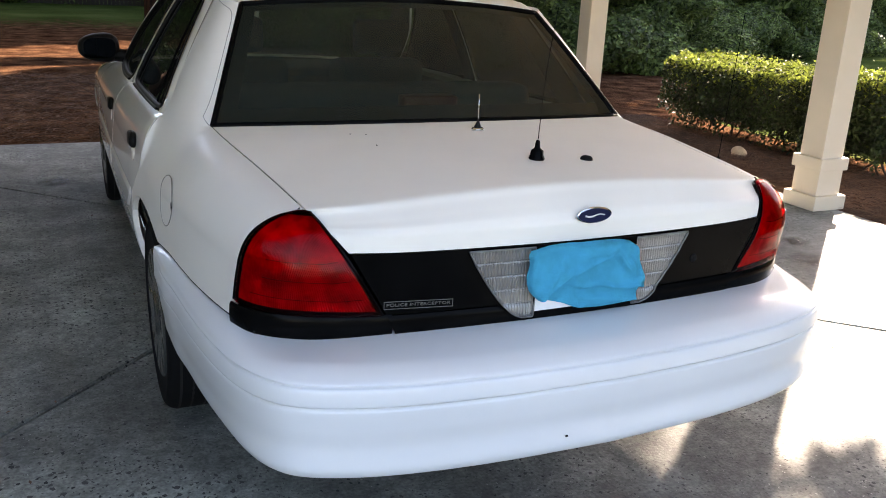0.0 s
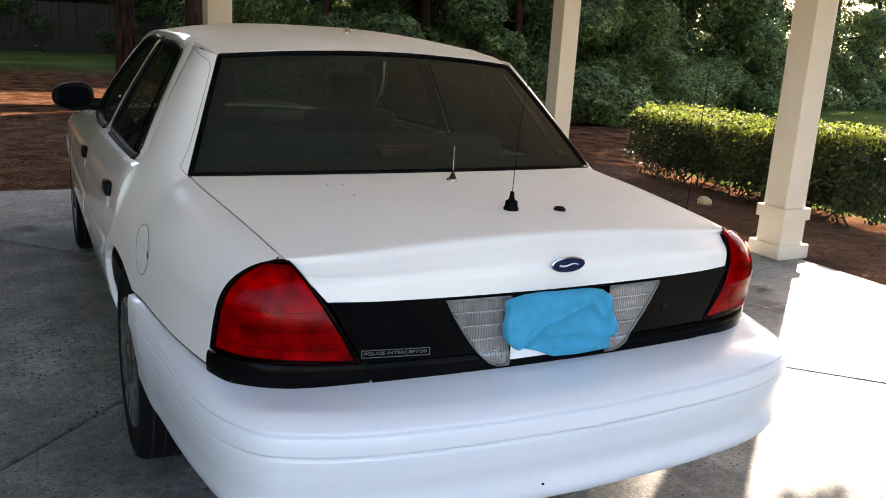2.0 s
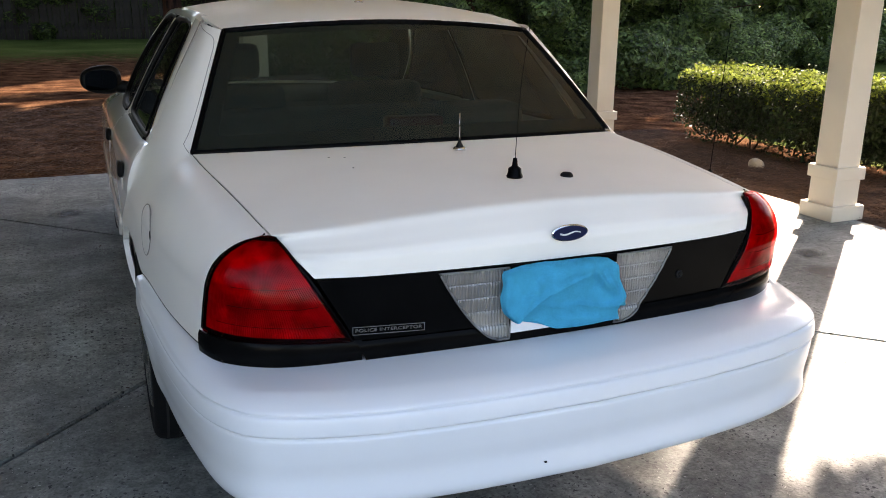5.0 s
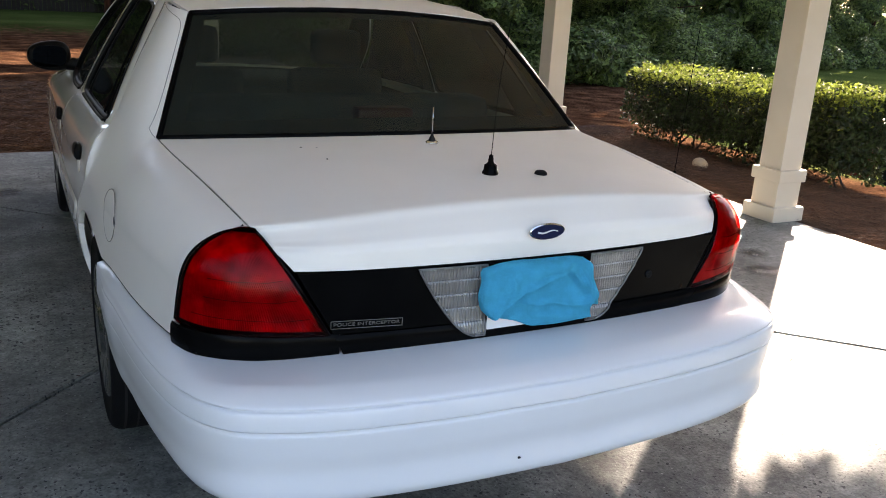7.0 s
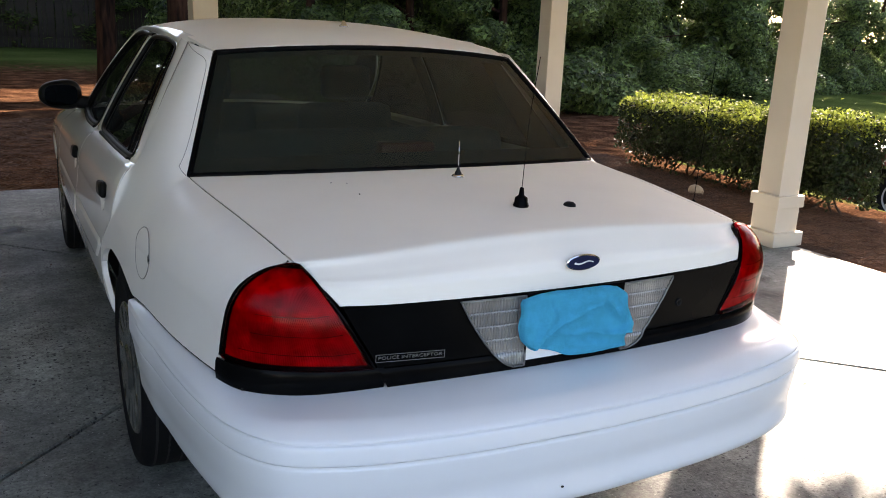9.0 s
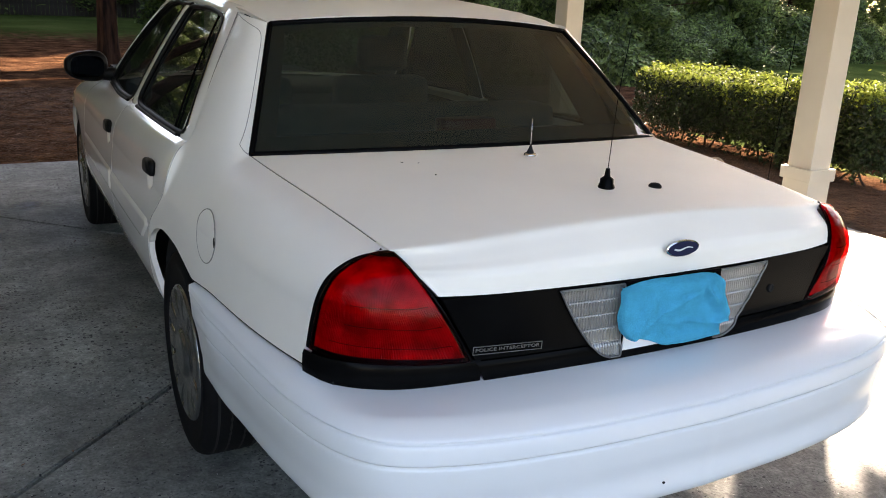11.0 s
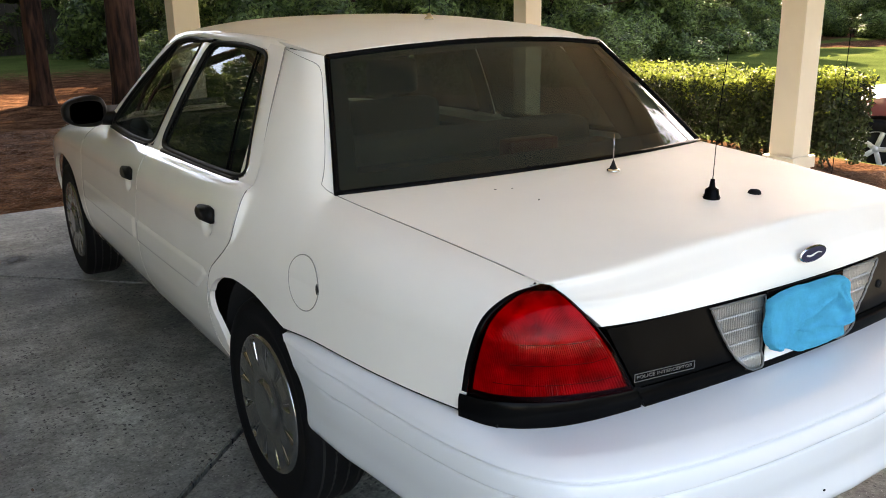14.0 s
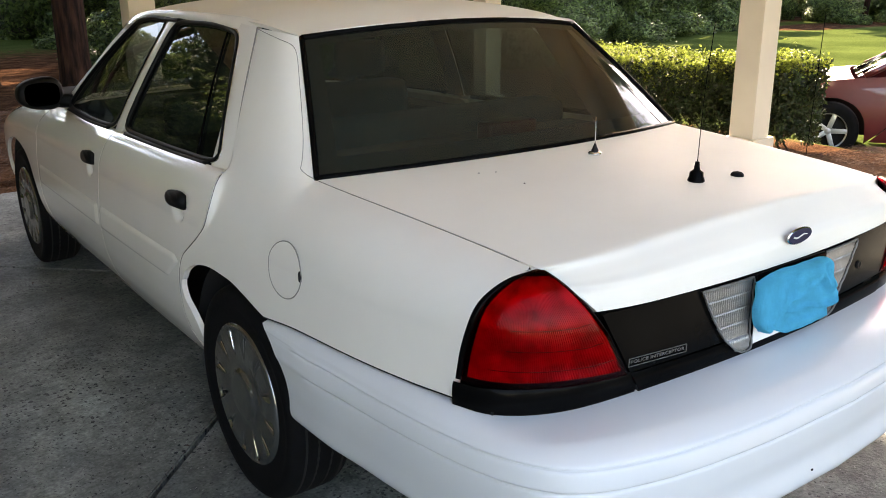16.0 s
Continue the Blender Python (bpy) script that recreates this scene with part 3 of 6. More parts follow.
hedge("clipped green boxwood hedge, sunlit on top, lower block", (5.05, 4.25, 0), (6.0, 6.35, 0.77), 26000, 3)
hedge("clipped green boxwood hedge, sunlit on top, taller block", (4.95, 3.36, 0), (5.66, 4.2, 0.84), 17000, 5)


def crown_mesh(seed, height, radius, count, size, low=0.0, clumps=46):
    """Leaf clumps over an uneven body with gaps, down to the ground."""
    rng = np.random.default_rng(seed)
    zc = rng.uniform(low, 1, clumps) ** 0.9
    if low == 0:
        zc[:14] *= 0.12
    ang = rng.uniform(0, 2 * np.pi, clumps)
    rr = radius * np.sqrt(rng.uniform(0.2, 1, clumps)) * (1.05 - 0.55 * zc ** 2)
    cc = np.stack([rr * np.cos(ang), rr * np.sin(ang), 0.12 + zc * (height - 0.4)], -1)
    own = rng.integers(0, clumps, count)
    d = rng.normal(size=(count, 3))
    d /= np.linalg.norm(d, axis=1, keepdims=True)
    rad = rng.uniform(0.35, 0.75, clumps)[own] * radius * 0.42 * rng.uniform(0.72, 1.05, count)
    c = cc[own] + d * rad[:, None] * [1, 1, 0.85]
    c[:, 2] = np.maximum(c[:, 2], 0.05)
    return leaves(c, d + [0, 0, 0.4], size, rng, 0.6)


def build_tree(label, seed, height, radius, count, size, material=None, trunk_r=0.10, where=None, group="tree line", clumps=46):
    root = thing("evergreen_tree", label, "tree", where, group)
    rng = np.random.default_rng(seed + 50)
    limbs = [tube(line([(0, 0, -0.1), (0.1, 0.05, height * 0.4), (0.0, 0.1, height * 0.9)], 8), trunk_r, 8, taper=0.3)]
    for k in range(6):
        a, z = k * 1.1 + rng.uniform(0, 0.5), height * (0.25 + 0.1 * k)
        limbs.append(tube(line([(0.03, 0.03, z), (0.4 * radius * math.cos(a), 0.4 * radius * math.sin(a), z + 0.3), (0.8 * radius * math.cos(a), 0.8 * radius * math.sin(a), z + 0.5)], 5), trunk_r * 0.4, 6, taper=0.3))
    part("trunk", joined(*limbs), BARK, root)
    part("crown", crown_mesh(seed, height, radius, count, size, 0.0, clumps), material or TREE, root, smooth=False)
    return root


# Dense kind, mostly out of view, that blocks sky and darkens reflections.
TALL = build_tree("tall dense dark-green evergreen, mostly unseen, added to block light", 14, 13.5, 2.7, 75000, 0.10, trunk_r=0.16, clumps=170)
kinds = [build_tree("dense dark-green evergreen at the lawn's edge", s, 7.2, 2.2, 70000, 0.050) for s in (11, 12, 13)]
# Trees left of x = -7 are unseen, added to limit the sky light.
rows = [(4.2, 14.8), (6.0, 13.9), (7.9, 13.5), (9.6, 14.3), (11.2, 14.4), (13.0, 15.8), (14.9, 16.5), (16.8, 17.0), (18.8, 17.5), (21.2, 18.3), (24.0, 19.4), (27.2, 20.2), (30.5, 21.6), (34.0, 22.0), (37.5, 22.0), (41, 21),
        (5.2, 17.5), (8.6, 17), (12.2, 17.5), (16, 17.8), (6.6, 24.5), (7.4, 27), (1.0, 37), (-3.5, 37.5), (5.0, 37), (-8, 36), (-12, 33), (-14, 27), (9, 24), (7, 20.5), (10.5, 20.5), (13.5, 21), (6.2, 29), (9, 29), (12, 26), (8, 33), (-6, 38), (-1, 39), (3, 39), (-10.5, 37), (-10, 20), (-9.6, 15), (-9.8, 10.5), (-9.4, 6), (-9.8, 1.8), (-10, -2.5), (-11, -7), (-2.2, 41), (6.5, 36.5), (-1.8, 36.6), (3.4, 36.8), (-4.6, 40), (-8.5, 40), (-12, 22), (-14, 13), (-14, 18), (-7.5, 12.0), (-7.8, 16.5), (31, 16.4), (34.6, 17.2),  (-13, 24.5), (-11.5, 29), (-16, 21), (-7.5, 33), (10, 38), (13.5, 39), (11, 42), (15.5, 43), (10.5, 33), (13, 30), (12.5, 34.5), (-8.4, 22.4)]
SHAFT = {(7, 20.5), (9, 24), (10.5, 20.5), (12, 26), (6.6, 24.5), (7.4, 27)}  # lower trees that let the sun through to the straw
BACK = {(8.6, 17), (12.2, 17.5), (16, 17.8)}  # tall ones that close the gaps of the front row
for k, (x, y) in enumerate(rows):
    swell = 1 + 0.1 * math.sin(k)
    high = 0.62 if (x, y) in SHAFT else 0.6 if y > 32 and -9 < x < -3 else 1.25 if y > 32 and x < -9 else 0.5 if y > 32 and x < 7 else 1.15 if y > 32 else 1.0 if y > 19 else (0.35 if y < -5 else 1.0) if x < -7.2 else 0.86 if x > 8 and (x, y) not in BACK else 1.0
    tall = (x, y) not in SHAFT and ((x, y) in BACK or (y > 19 and x < 20) or (x < -7.2 and y > -5))
    m = pose(x, y, -0.05, 0, 0, 73 * k) @ Matrix.Diagonal((swell, swell, (1 + 0.14 * math.cos(2.3 * k)) * high, 1))
    if k < 3:
        kinds[k].matrix_basis = m
    elif tall and TALL.matrix_basis.translation.length < 0.1:
        TALL.matrix_basis = m
    else:
        copy_thing(TALL if tall else kinds[k % 3], m)
build_tree("loose green shrub beside the wooden fence", 31, 2.6, 1.5, 9000, 0.06, PINE, 0.05, pose(-6.2, 24.0, -0.05), "shrubs")
# unseen tall trees added to shade the ground behind the carport
for k, (x, y) in enumerate(((11.5, -1.2), (12.6, -4.4), (14.2, -8.0), (9.6, -5.0), (16.4, -3.0), (10.8, -9.0), (17.5, -9.5), (8.5, -8.5))):
    copy_thing(TALL, pose(x, y, -0.05, 0, 0, 41 * k) @ Matrix.Diagonal((1.1, 1.1, 1 + 0.1 * math.sin(k), 1)))
# unseen ring of trees, heights set by the sky light they let in
far = build_tree("unseen evergreen behind the driveway, added to shape the sky light", 41, 8.0, 3.2, 12000, 0.16, None, 0.2, pose(-12, -24, 0), "trees behind")
for k, (x, y) in enumerate(((-4, -27), (5, -28), (14, -25), (22, -18), (-20, -16), (-22, -6), (-21, 4), (-19, 14), (25, -8))):
    copy_thing(far, pose(x, y, -0.05, 0, 0, 57 * k) @ Matrix.Diagonal((1.25, 1.25, (0.5 if x < 0 else 0.8) + 0.1 * math.sin(k), 1)))


def pine_trunk(label, x, y, r, seed, crown_z=6.2, spread=2.4):
    rng = np.random.default_rng(seed)
    root = thing("pine_tree", label, "tree", pose(x, y, -0.06), "pines")
    z = np.r_[0, 0.12, 0.35, 0.9, 1.8, 3.2, 5.0, 7.5, 9.5] * np.r_[1, 1, 1, 1, 1, 1, 1, (crown_z + 1.3) / 7.5, (crown_z + 3.3) / 9.5]
    n = 36
    a = np.linspace(0, 2 * np.pi, n, endpoint=False)
    zz = np.interp(np.linspace(0, 1, 90), np.linspace(0, 1, 9), z)
    verts, faces = [], []
    for k, h in enumerate(zz):
        flare = 1 + 0.55 * math.exp(-h / 0.16) - 0.035 * min(h, 12)
        for j, t in enumerate(a):
            rr = r * flare * (1 + 0.07 * noise.noise(Vector((math.cos(t) * 3, math.sin(t) * 3, h * 1.3 + seed))) + 0.05 * noise.noise(Vector((math.cos(t) * 9, math.sin(t) * 9, h * 3))))
            verts.append((rr * math.cos(t) + 0.02 * h, rr * math.sin(t) + 0.01 * h, h))
    for k in range(len(zz) - 1):
        for j in range(n):
            faces.append((k * n + j, k * n + (j + 1) % n, (k + 1) * n + (j + 1) % n, (k + 1) * n + j))
    me = bpy.data.meshes.new("trunk")
    me.from_pydata(verts, [], faces)
    part("trunk", me, BARK, root)
    cs = crown_mesh(seed, 4.2, spread, int(900 * spread ** 2), 0.11, 0.2)
    cs.transform(Matrix.Translation((0.02 * crown_z, 0.01 * crown_z, crown_z)))
    part("crown", cs, PINE, root, smooth=False)


pine_trunk("tall pine with rough red-brown bark", 0.55, 15.0, 0.17, 61, 6.2, 3.6)
pine_trunk("thick pine with rough red-brown bark", 1.35, 12.4, 0.22, 62, 6.2, 3.2)
# two pines added out of view; their wide crowns darken the lawn
pine_trunk("unseen pine added to shade the lawn before the fence", -4.6, 21.0, 0.2, 64, 8.5, 5.0)
pine_trunk("unseen pine added to shade the lawn before the fence", -5.2, 28.5, 0.2, 65, 8.5, 5.0)
pine_trunk("tall pine with rough bark among evergreens", 20.6, 19.8, 0.2, 63, 13.5)



def unseen_dapple_tree():
    """An unseen broadleaf added beside the carport; its outer limb breaks up the sun on the slab."""
    root = thing("unseen_broadleaf", "unseen leafy tree added beside the carport to dapple the slab", "tree", pose(7.9, 1.4, -0.3))
    limbs = [tube(line([(0, 0, -0.1), (0.05, 0.1, 1.4), (-0.1, 0.2, 2.6), (0.1, 0.3, 4.6)], 12), 0.13, 10, taper=0.4)]
    for a, b in (((-0.05, 0.2, 2.4), (-2.4, 2.3, 3.75)), ((-0.05, 0.2, 2.6), (-1.6, 2.6, 3.9)), ((0, 0.2, 2.9), (1.1, -0.9, 4.2)), ((0, 0.25, 3.2), (0.6, 1.3, 4.6))):
        mid = [(p + q) / 2 + (0.15 if k == 2 else 0) for k, (p, q) in enumerate(zip(a, b))]
        limbs.append(tube(line([a, mid, b], 10), 0.045, 8, taper=0.3))
    part("trunk", joined(*limbs), BARK, root)
    rng = np.random.default_rng(77)
    c = []
    # leaf clusters set where their shadows should fall on the slab
    for (x, y, z), r, n in (((-2.55, 2.0, 3.85), (0.5, 0.32, 0.22), 700), ((-1.9, 1.75, 3.8), (0.5, 0.35, 0.25), 800), ((-1.3, 2.3, 3.9), (0.6, 0.4, 0.3), 900), ((-2.0, 2.65, 3.9), (0.35, 0.25, 0.2), 350), ((-2.75, 2.56, 3.85), (0.34, 0.26, 0.20), 600), ((-2.15, 2.30, 3.85), (0.42, 0.28, 0.20), 650), ((-1.6, 2.28, 3.9), (0.38, 0.28, 0.20), 600), ((-1.05, 2.32, 3.85), (0.42, 0.30, 0.20), 600), ((-0.5, 2.34, 3.9), (0.42, 0.30, 0.22), 550), ((0.2, 0.2, 4.8), (1.2, 1.2, 0.9), 4000)):
        d = rng.normal(size=(n, 3))
        d /= np.linalg.norm(d, axis=1, keepdims=True)
        c.append(np.array([x, y, z]) + d * np.array(r) * rng.uniform(0.2, 1.15, (n, 1)))
    c = np.concatenate(c)
    part("crown", leaves(c, np.tile([0, 0, 1.0], (len(c), 1)), 0.05, rng, 0.7), TREE, root, smooth=False)


unseen_dapple_tree()
fence = thing("wooden_fence", "tall weathered grey-brown board fence in shade", "fence", pose(0, 0, 0))
board = box((-0.068, -0.01, 0), (0.068, 0.01, 1.85), 0.003)
me_board = bpy.data.meshes.new("board")
board.to_mesh(me_board)
board.free()
frng = np.random.default_rng(8)
for k in range(120):
    b = part("board", me_board, FENCE, fence, smooth=False)
    x = -12.0 + 0.148 * k
    b.matrix_basis = pose(x, 34.5 + frng.uniform(-0.008, 0.008), -0.05 + frng.uniform(-0.02, 0.03), 0, frng.uniform(-0.6, 0.6), 0)
for z in (0.35, 1.5):
    part("rail", box((-12.1, 34.525, z), (5.8, 34.57, z + 0.09)), FENCE, fence, smooth=False)


# ---- the parked saloon ----
car = thing("parked_sedan", "white four-door police-package sedan, parked, backed by a carport", "car", pose(0, 0, 0))


def full_width(z):
    return sp(z, [0.16, 0.25, 0.33, 0.42, 0.50, 0.60, 0.70, 0.80, 0.90], [0.80, 0.845, 0.890, 0.932, 0.950, 0.957, 0.953, 0.942, 0.925])


def plan(y):
    return sp(y, [0.30, 0.48, 0.80, 1.15, 1.45, 1.90, 2.6, 3.6, 4.3, 4.8, 5.15, 5.38], [0.845, 0.874, 0.925, 0.957, 0.978, 0.994, 1.0, 0.998, 0.992, 0.955, 0.86, 0.70])


def lid_sheet(w, u, inset=0.0):
    """The boot lid: from the foot of its rear face (w = 0) over the lip to the rear window (w = 1)."""
    k = [0, 0.06, 0.11, 0.16, 0.20, 0.226, 0.242, 0.27, 0.40, 0.62, 0.85, 1.0]
    yc = sp(w, k, [0.252, 0.2505, 0.259, 0.283, 0.309, 0.3285, 0.341, 0.373, 0.55, 0.78, 0.96, 1.052])
    zc = sp(w, k, [0.861, 0.901, 0.926, 0.950, 0.971, 0.9866, 0.9895, 0.9915, 1.000, 1.012, 1.019, 1.020])
    ks = sp(w, k, [0.12, 0.12, 0.115, 0.11, 0.105, 0.101, 0.098, 0.092, 0.06, 0.07, 0.17, 0.27])
    kz = sp(w, k, [0.0, 0.02, 0.05, 0.085, 0.10, 0.104, 0.105, 0.104, 0.09, 0.075, 0.055, 0.04])
    hw = sp(w, k, [0.603, 0.630, 0.643, 0.655, 0.665, 0.671, 0.6735, 0.676, 0.690, 0.712, 0.735, 0.744]) - inset
    x = u * hw
    wrap = sp(w, k, [0.55, 1.15, 1.35, 1.2, 1.1, 0.62, 0.45, 0.3, 0.0, 0, 0, 0]) * np.clip(np.abs(x) - 0.45, 0, 1) ** 2
    return np.stack([x, yc + ks * x * x + wrap, zc - kz * x * x], -1)


LID_EDGE = lid_sheet(np.linspace(0.2, 1.0, 80), np.ones(80), -0.0025)


def edge_x(y):
    back = np.interp(y, LID_EDGE[:, 1], LID_EDGE[:, 0])
    return np.where(np.asarray(y) < 1.205, back, sp(y, [1.205, 1.45, 1.65, 2.6, 3.6, 4.0, 5.0, 5.35], [0.748, 0.80, 0.85, 0.845, 0.80, 0.77, 0.68, 0.55]))


def edge_z(y):
    back = np.interp(y, LID_EDGE[:, 1], LID_EDGE[:, 2]) - 0.001
    return np.where(np.asarray(y) < 1.205, back, sp(y, [1.205, 1.65, 2.6, 3.5, 3.8, 4.6, 5.35], [0.9965, 0.976, 0.962, 0.955, 0.945, 0.88, 0.74]))


def shoulder_z(y):
    return sp(y, [0.0, 4.0, 5.35], [0.80, 0.80, 0.62])


def v_of(y, z):
    """Height on the body side as the surface's own coordinate: 1 at the shoulder's foot, 2 at its top."""
    z0, zs = shoulder_z(y), edge_z(y)
    up = 1 + np.arcsin(np.clip((z - z0) / (zs - z0), 0, 1)) * 2 / np.pi
    return np.where(z < z0, (z - 0.2) / (z0 - 0.2), up)


def body(yv):
    """Half-width and height of the body side for (y, v)."""
    y, v = yv[..., 0], yv[..., 1]
    z0, zs, xs = shoulder_z(y), edge_z(y), edge_x(y)
    a = np.clip(v - 1, 0, 1) * np.pi / 2
    z = np.where(v < 1, 0.2 + v * (z0 - 0.2), z0 + (zs - z0) * np.sin(a))
    side = full_width(np.minimum(z, z0)) * plan(y)
    x = np.where(v < 1, side, xs + (side - xs) * np.cos(a) ** 1.15)
    return np.stack([x, y, z], -1)


def yv(pts, n, soft=True):
    """A curve of (y, z) pairs as (y, v); z = 9 means the upper edge."""
    p = np.array([(y, edge_z(y) if z == 9 else z) for y, z in pts], float)
    c = line(p, n, soft)
    return np.stack([c[:, 0], v_of(c[:, 0], c[:, 1])], -1)


def mirrored(p, side):
    return np.asarray(p) * [side, 1, 1]


ARCH_R = [(1.226, 0.641), (1.265, 0.652), (1.33, 0.672), (1.43, 0.694), (1.545, 0.699), (1.66, 0.679), (1.742, 0.637), (1.776, 0.600)]
LEG_R = [(1.776, 0.600), (1.783, 0.575), (1.772, 0.535), (1.735, 0.500), (1.712, 0.455), (1.712, 0.365)]
SHUT_R = [(1.80, 0.37), (1.808, 0.446), (1.806, 0.53), (1.79, 0.62), (1.757, 0.682), (1.70, 0.725), (1.632, 0.776), (1.575, 0.835), (1.558, 0.90), (1.575, 9)]


PILLAR_SEAM = {}


def quarter_panel(side):
    n1, n2, m = 60, 60, 44
    seam = [(0.487, 0.672), (0.60, 0.6655), (0.8, 0.661), (1.05, 0.656), (1.226, 0.641)]
    bottom = np.concatenate([yv(seam, n1), yv(ARCH_R + [(1.7935, 0.597)], n2 + 1)[1:]])
    top = np.concatenate([yv([(0.412, 9), (1.212, 9)], n1), yv([(1.212, 9), (1.575, 9)], n2 + 1)[1:]])
    top[:, 1] = 2.0
    left = yv([(0.487, 0.672), (0.481, 0.72), (0.475, 0.78), (0.463, 0.835), (0.458, 0.877), (0.447, 0.906), (0.430, 0.93), (0.412, 9)], m)
    right = yv([(1.7935, 0.597)] + SHUT_R[3:], m)
    left[-1], right[-1] = top[0], top[-1]
    low = body(coons(bottom, top, left, right))
    # the pillar rises from the same edge, between the rear window and the door frame
    k = 34
    u, q = np.linspace(0, 1, n2 + 1)[:, None], np.linspace(0, 1, k)[None, :]
    base = low[n1 - 1 :, -1]
    xr, yr, zr = 0.748 - 0.169 * q, 1.212 + 0.366 * q, 1.000 + 0.351 * q
    xf, yf, zf = sp(q, [0, 0.3, 1], [0.838, 0.777, 0.619]), 1.575 + 0.02 * q + 0.18 * q ** 1.25, sp(q, [0, 0.5, 1], [0.985, 1.19, 1.370])
    w = np.sin(np.pi * u ** 0.75) * (0.029 + 0.012 * (1 - q))
    pil = np.stack([xr + (xf - xr) * u + w * 0.75, yr + (yf - yr) * u - w * 0.6, zr + (zf - zr) * u + w * 0.2], -1)
    fade = np.clip(1 - q / 0.25, 0, 1)[..., None] ** 2
    pil = pil * (1 - fade) + (base[:, None] + (pil - pil[:, :1])) * fade
    # one sheet: soften the crease where the pillar leaves the shoulder
    sheet = np.concatenate([low[n1 - 1 :], pil[:, 1:]], 1)
    uu = np.linspace(0, 1, n2 + 1)[:, None]
    a, b = m - 25, m + 24
    q = np.linspace(0, 1, b - a + 1)[None, :, None]
    p0, p1 = sheet[:, a, None], sheet[:, b, None]
    t0, t1 = (sheet[:, a] - sheet[:, a - 2])[:, None] * (b - a) / 2, (sheet[:, b + 2] - sheet[:, b])[:, None] * (b - a) / 2
    flow = (1 + 2 * q) * (1 - q) ** 2 * p0 + q * (1 - q) ** 2 * t0 + q * q * (3 - 2 * q) * p1 + q * q * (q - 1) * t1
    share = (smooth_step(-0.02, 0.45, uu) * (1 - smooth_step(0.80, 1.0, uu)))[..., None]
    sheet[:, a : b + 1] = sheet[:, a : b + 1] * (1 - share) + flow * share
    weight = (np.exp(-(((np.arange(sheet.shape[1])[None] - m) / 14.0) ** 2)) * np.clip(uu / 0.08, 0, 1) * np.clip((1 - uu) / 0.2, 0, 1))[..., None]
    for _ in range(130):
        lap = np.zeros_like(sheet)
        lap[1:-1, 1:-1] = (sheet[1:-1, :-2] + sheet[1:-1, 2:] + 0.8 * (sheet[:-2, 1:-1] + sheet[2:, 1:-1])) / 3.6 - sheet[1:-1, 1:-1]
        sheet = sheet + 0.9 * weight * lap
    low[n1 - 1 :] = sheet[:, :m]
    # ease the shoulder round the foot of the pillar
    ci, cj = np.arange(low.shape[0])[:, None], np.arange(m)[None]
    ease = (np.exp(-(((ci - n1 - 8) / 18.0) ** 2)) * np.exp(-(((cj - m + 12) / 12.0) ** 2)) * np.clip((m - 1 - cj) / 5, 0, 1))[..., None]
    for _ in range(160):
        lap = np.zeros_like(low)
        lap[1:-1, 1:-1] = (low[1:-1, :-2] + low[1:-1, 2:] + low[:-2, 1:-1] + low[2:, 1:-1]) / 4 - low[1:-1, 1:-1]
        low = low + 0.9 * ease * lap
    # seam up beside the rear window, round a soft corner and forward to the door's upper corner
    last = sheet.shape[1] - 1
    climb = [(3.0, j) for j in np.linspace(m + 1, last - 6.0, 20)]
    over = [(4.0, last - 4.0), (7.0, last - 2.8)] + [(i, last - 2.4 + 2.2 * (i - 10) / (n2 - 10)) for i in np.linspace(12, n2 - 1, 10)]
    path = line(climb + over, 90)
    i0, j0 = np.minimum(path[:, 0].astype(int), n2 - 1), np.minimum(path[:, 1].astype(int), last - 1)
    fi, fj = (path[:, 0] - i0)[:, None], (path[:, 1] - j0)[:, None]
    risen = (sheet[i0, j0] * (1 - fi) + sheet[i0 + 1, j0] * fi) * (1 - fj) + (sheet[i0, j0 + 1] * (1 - fi) + sheet[i0 + 1, j0 + 1] * fi) * fj
    foot = line([np.array([0.753, 1.204, 1.002]), risen[0] * 0.65 + np.array([0.753, 1.204, 1.002]) * 0.35 - [0, 0, 0.004], risen[0]], 8)
    PILLAR_SEAM[side] = np.concatenate([foot[:-1], risen])
    la, lb = yv(LEG_R, 30), yv(SHUT_R[:3] + [(1.7935, 0.597)], 30)[::-1]
    leg = la[:, None] + (lb - la)[:, None] * np.linspace(0, 1, 7)[None, :, None]
    line_up = body(yv(seam, 40)) - [0.0022, 0, 0.0022]
    part("bumper_gap", tube(mirrored(line_up, side), 0.0026, 6), SHADE, car)
    ob = part("quarter_panel", joined(skin(mirrored(low, side)), skin(mirrored(body(leg), side)), skin(mirrored(sheet[:, m - 1 :], side), fold=0.012)), WORN, car)
    bm = bmesh.new()
    bm.from_mesh(ob.data)
    bmesh.ops.remove_doubles(bm, verts=bm.verts, dist=2e-4)
    bm.to_mesh(ob.data)
    bm.free()
    return ob


def side_panel(bottom, top, left, right, n=44, m=36):
    b, t, l, r = yv(bottom, n), yv(top, n), yv(left, m), yv(right, m)
    if top[0][1] == 9:
        t[:, 1] = 2.0
    l[0], l[-1], r[0], r[-1] = b[0], t[0], b[-1], t[-1]
    return body(coons(b, t, l, r))


GAP = 0.004


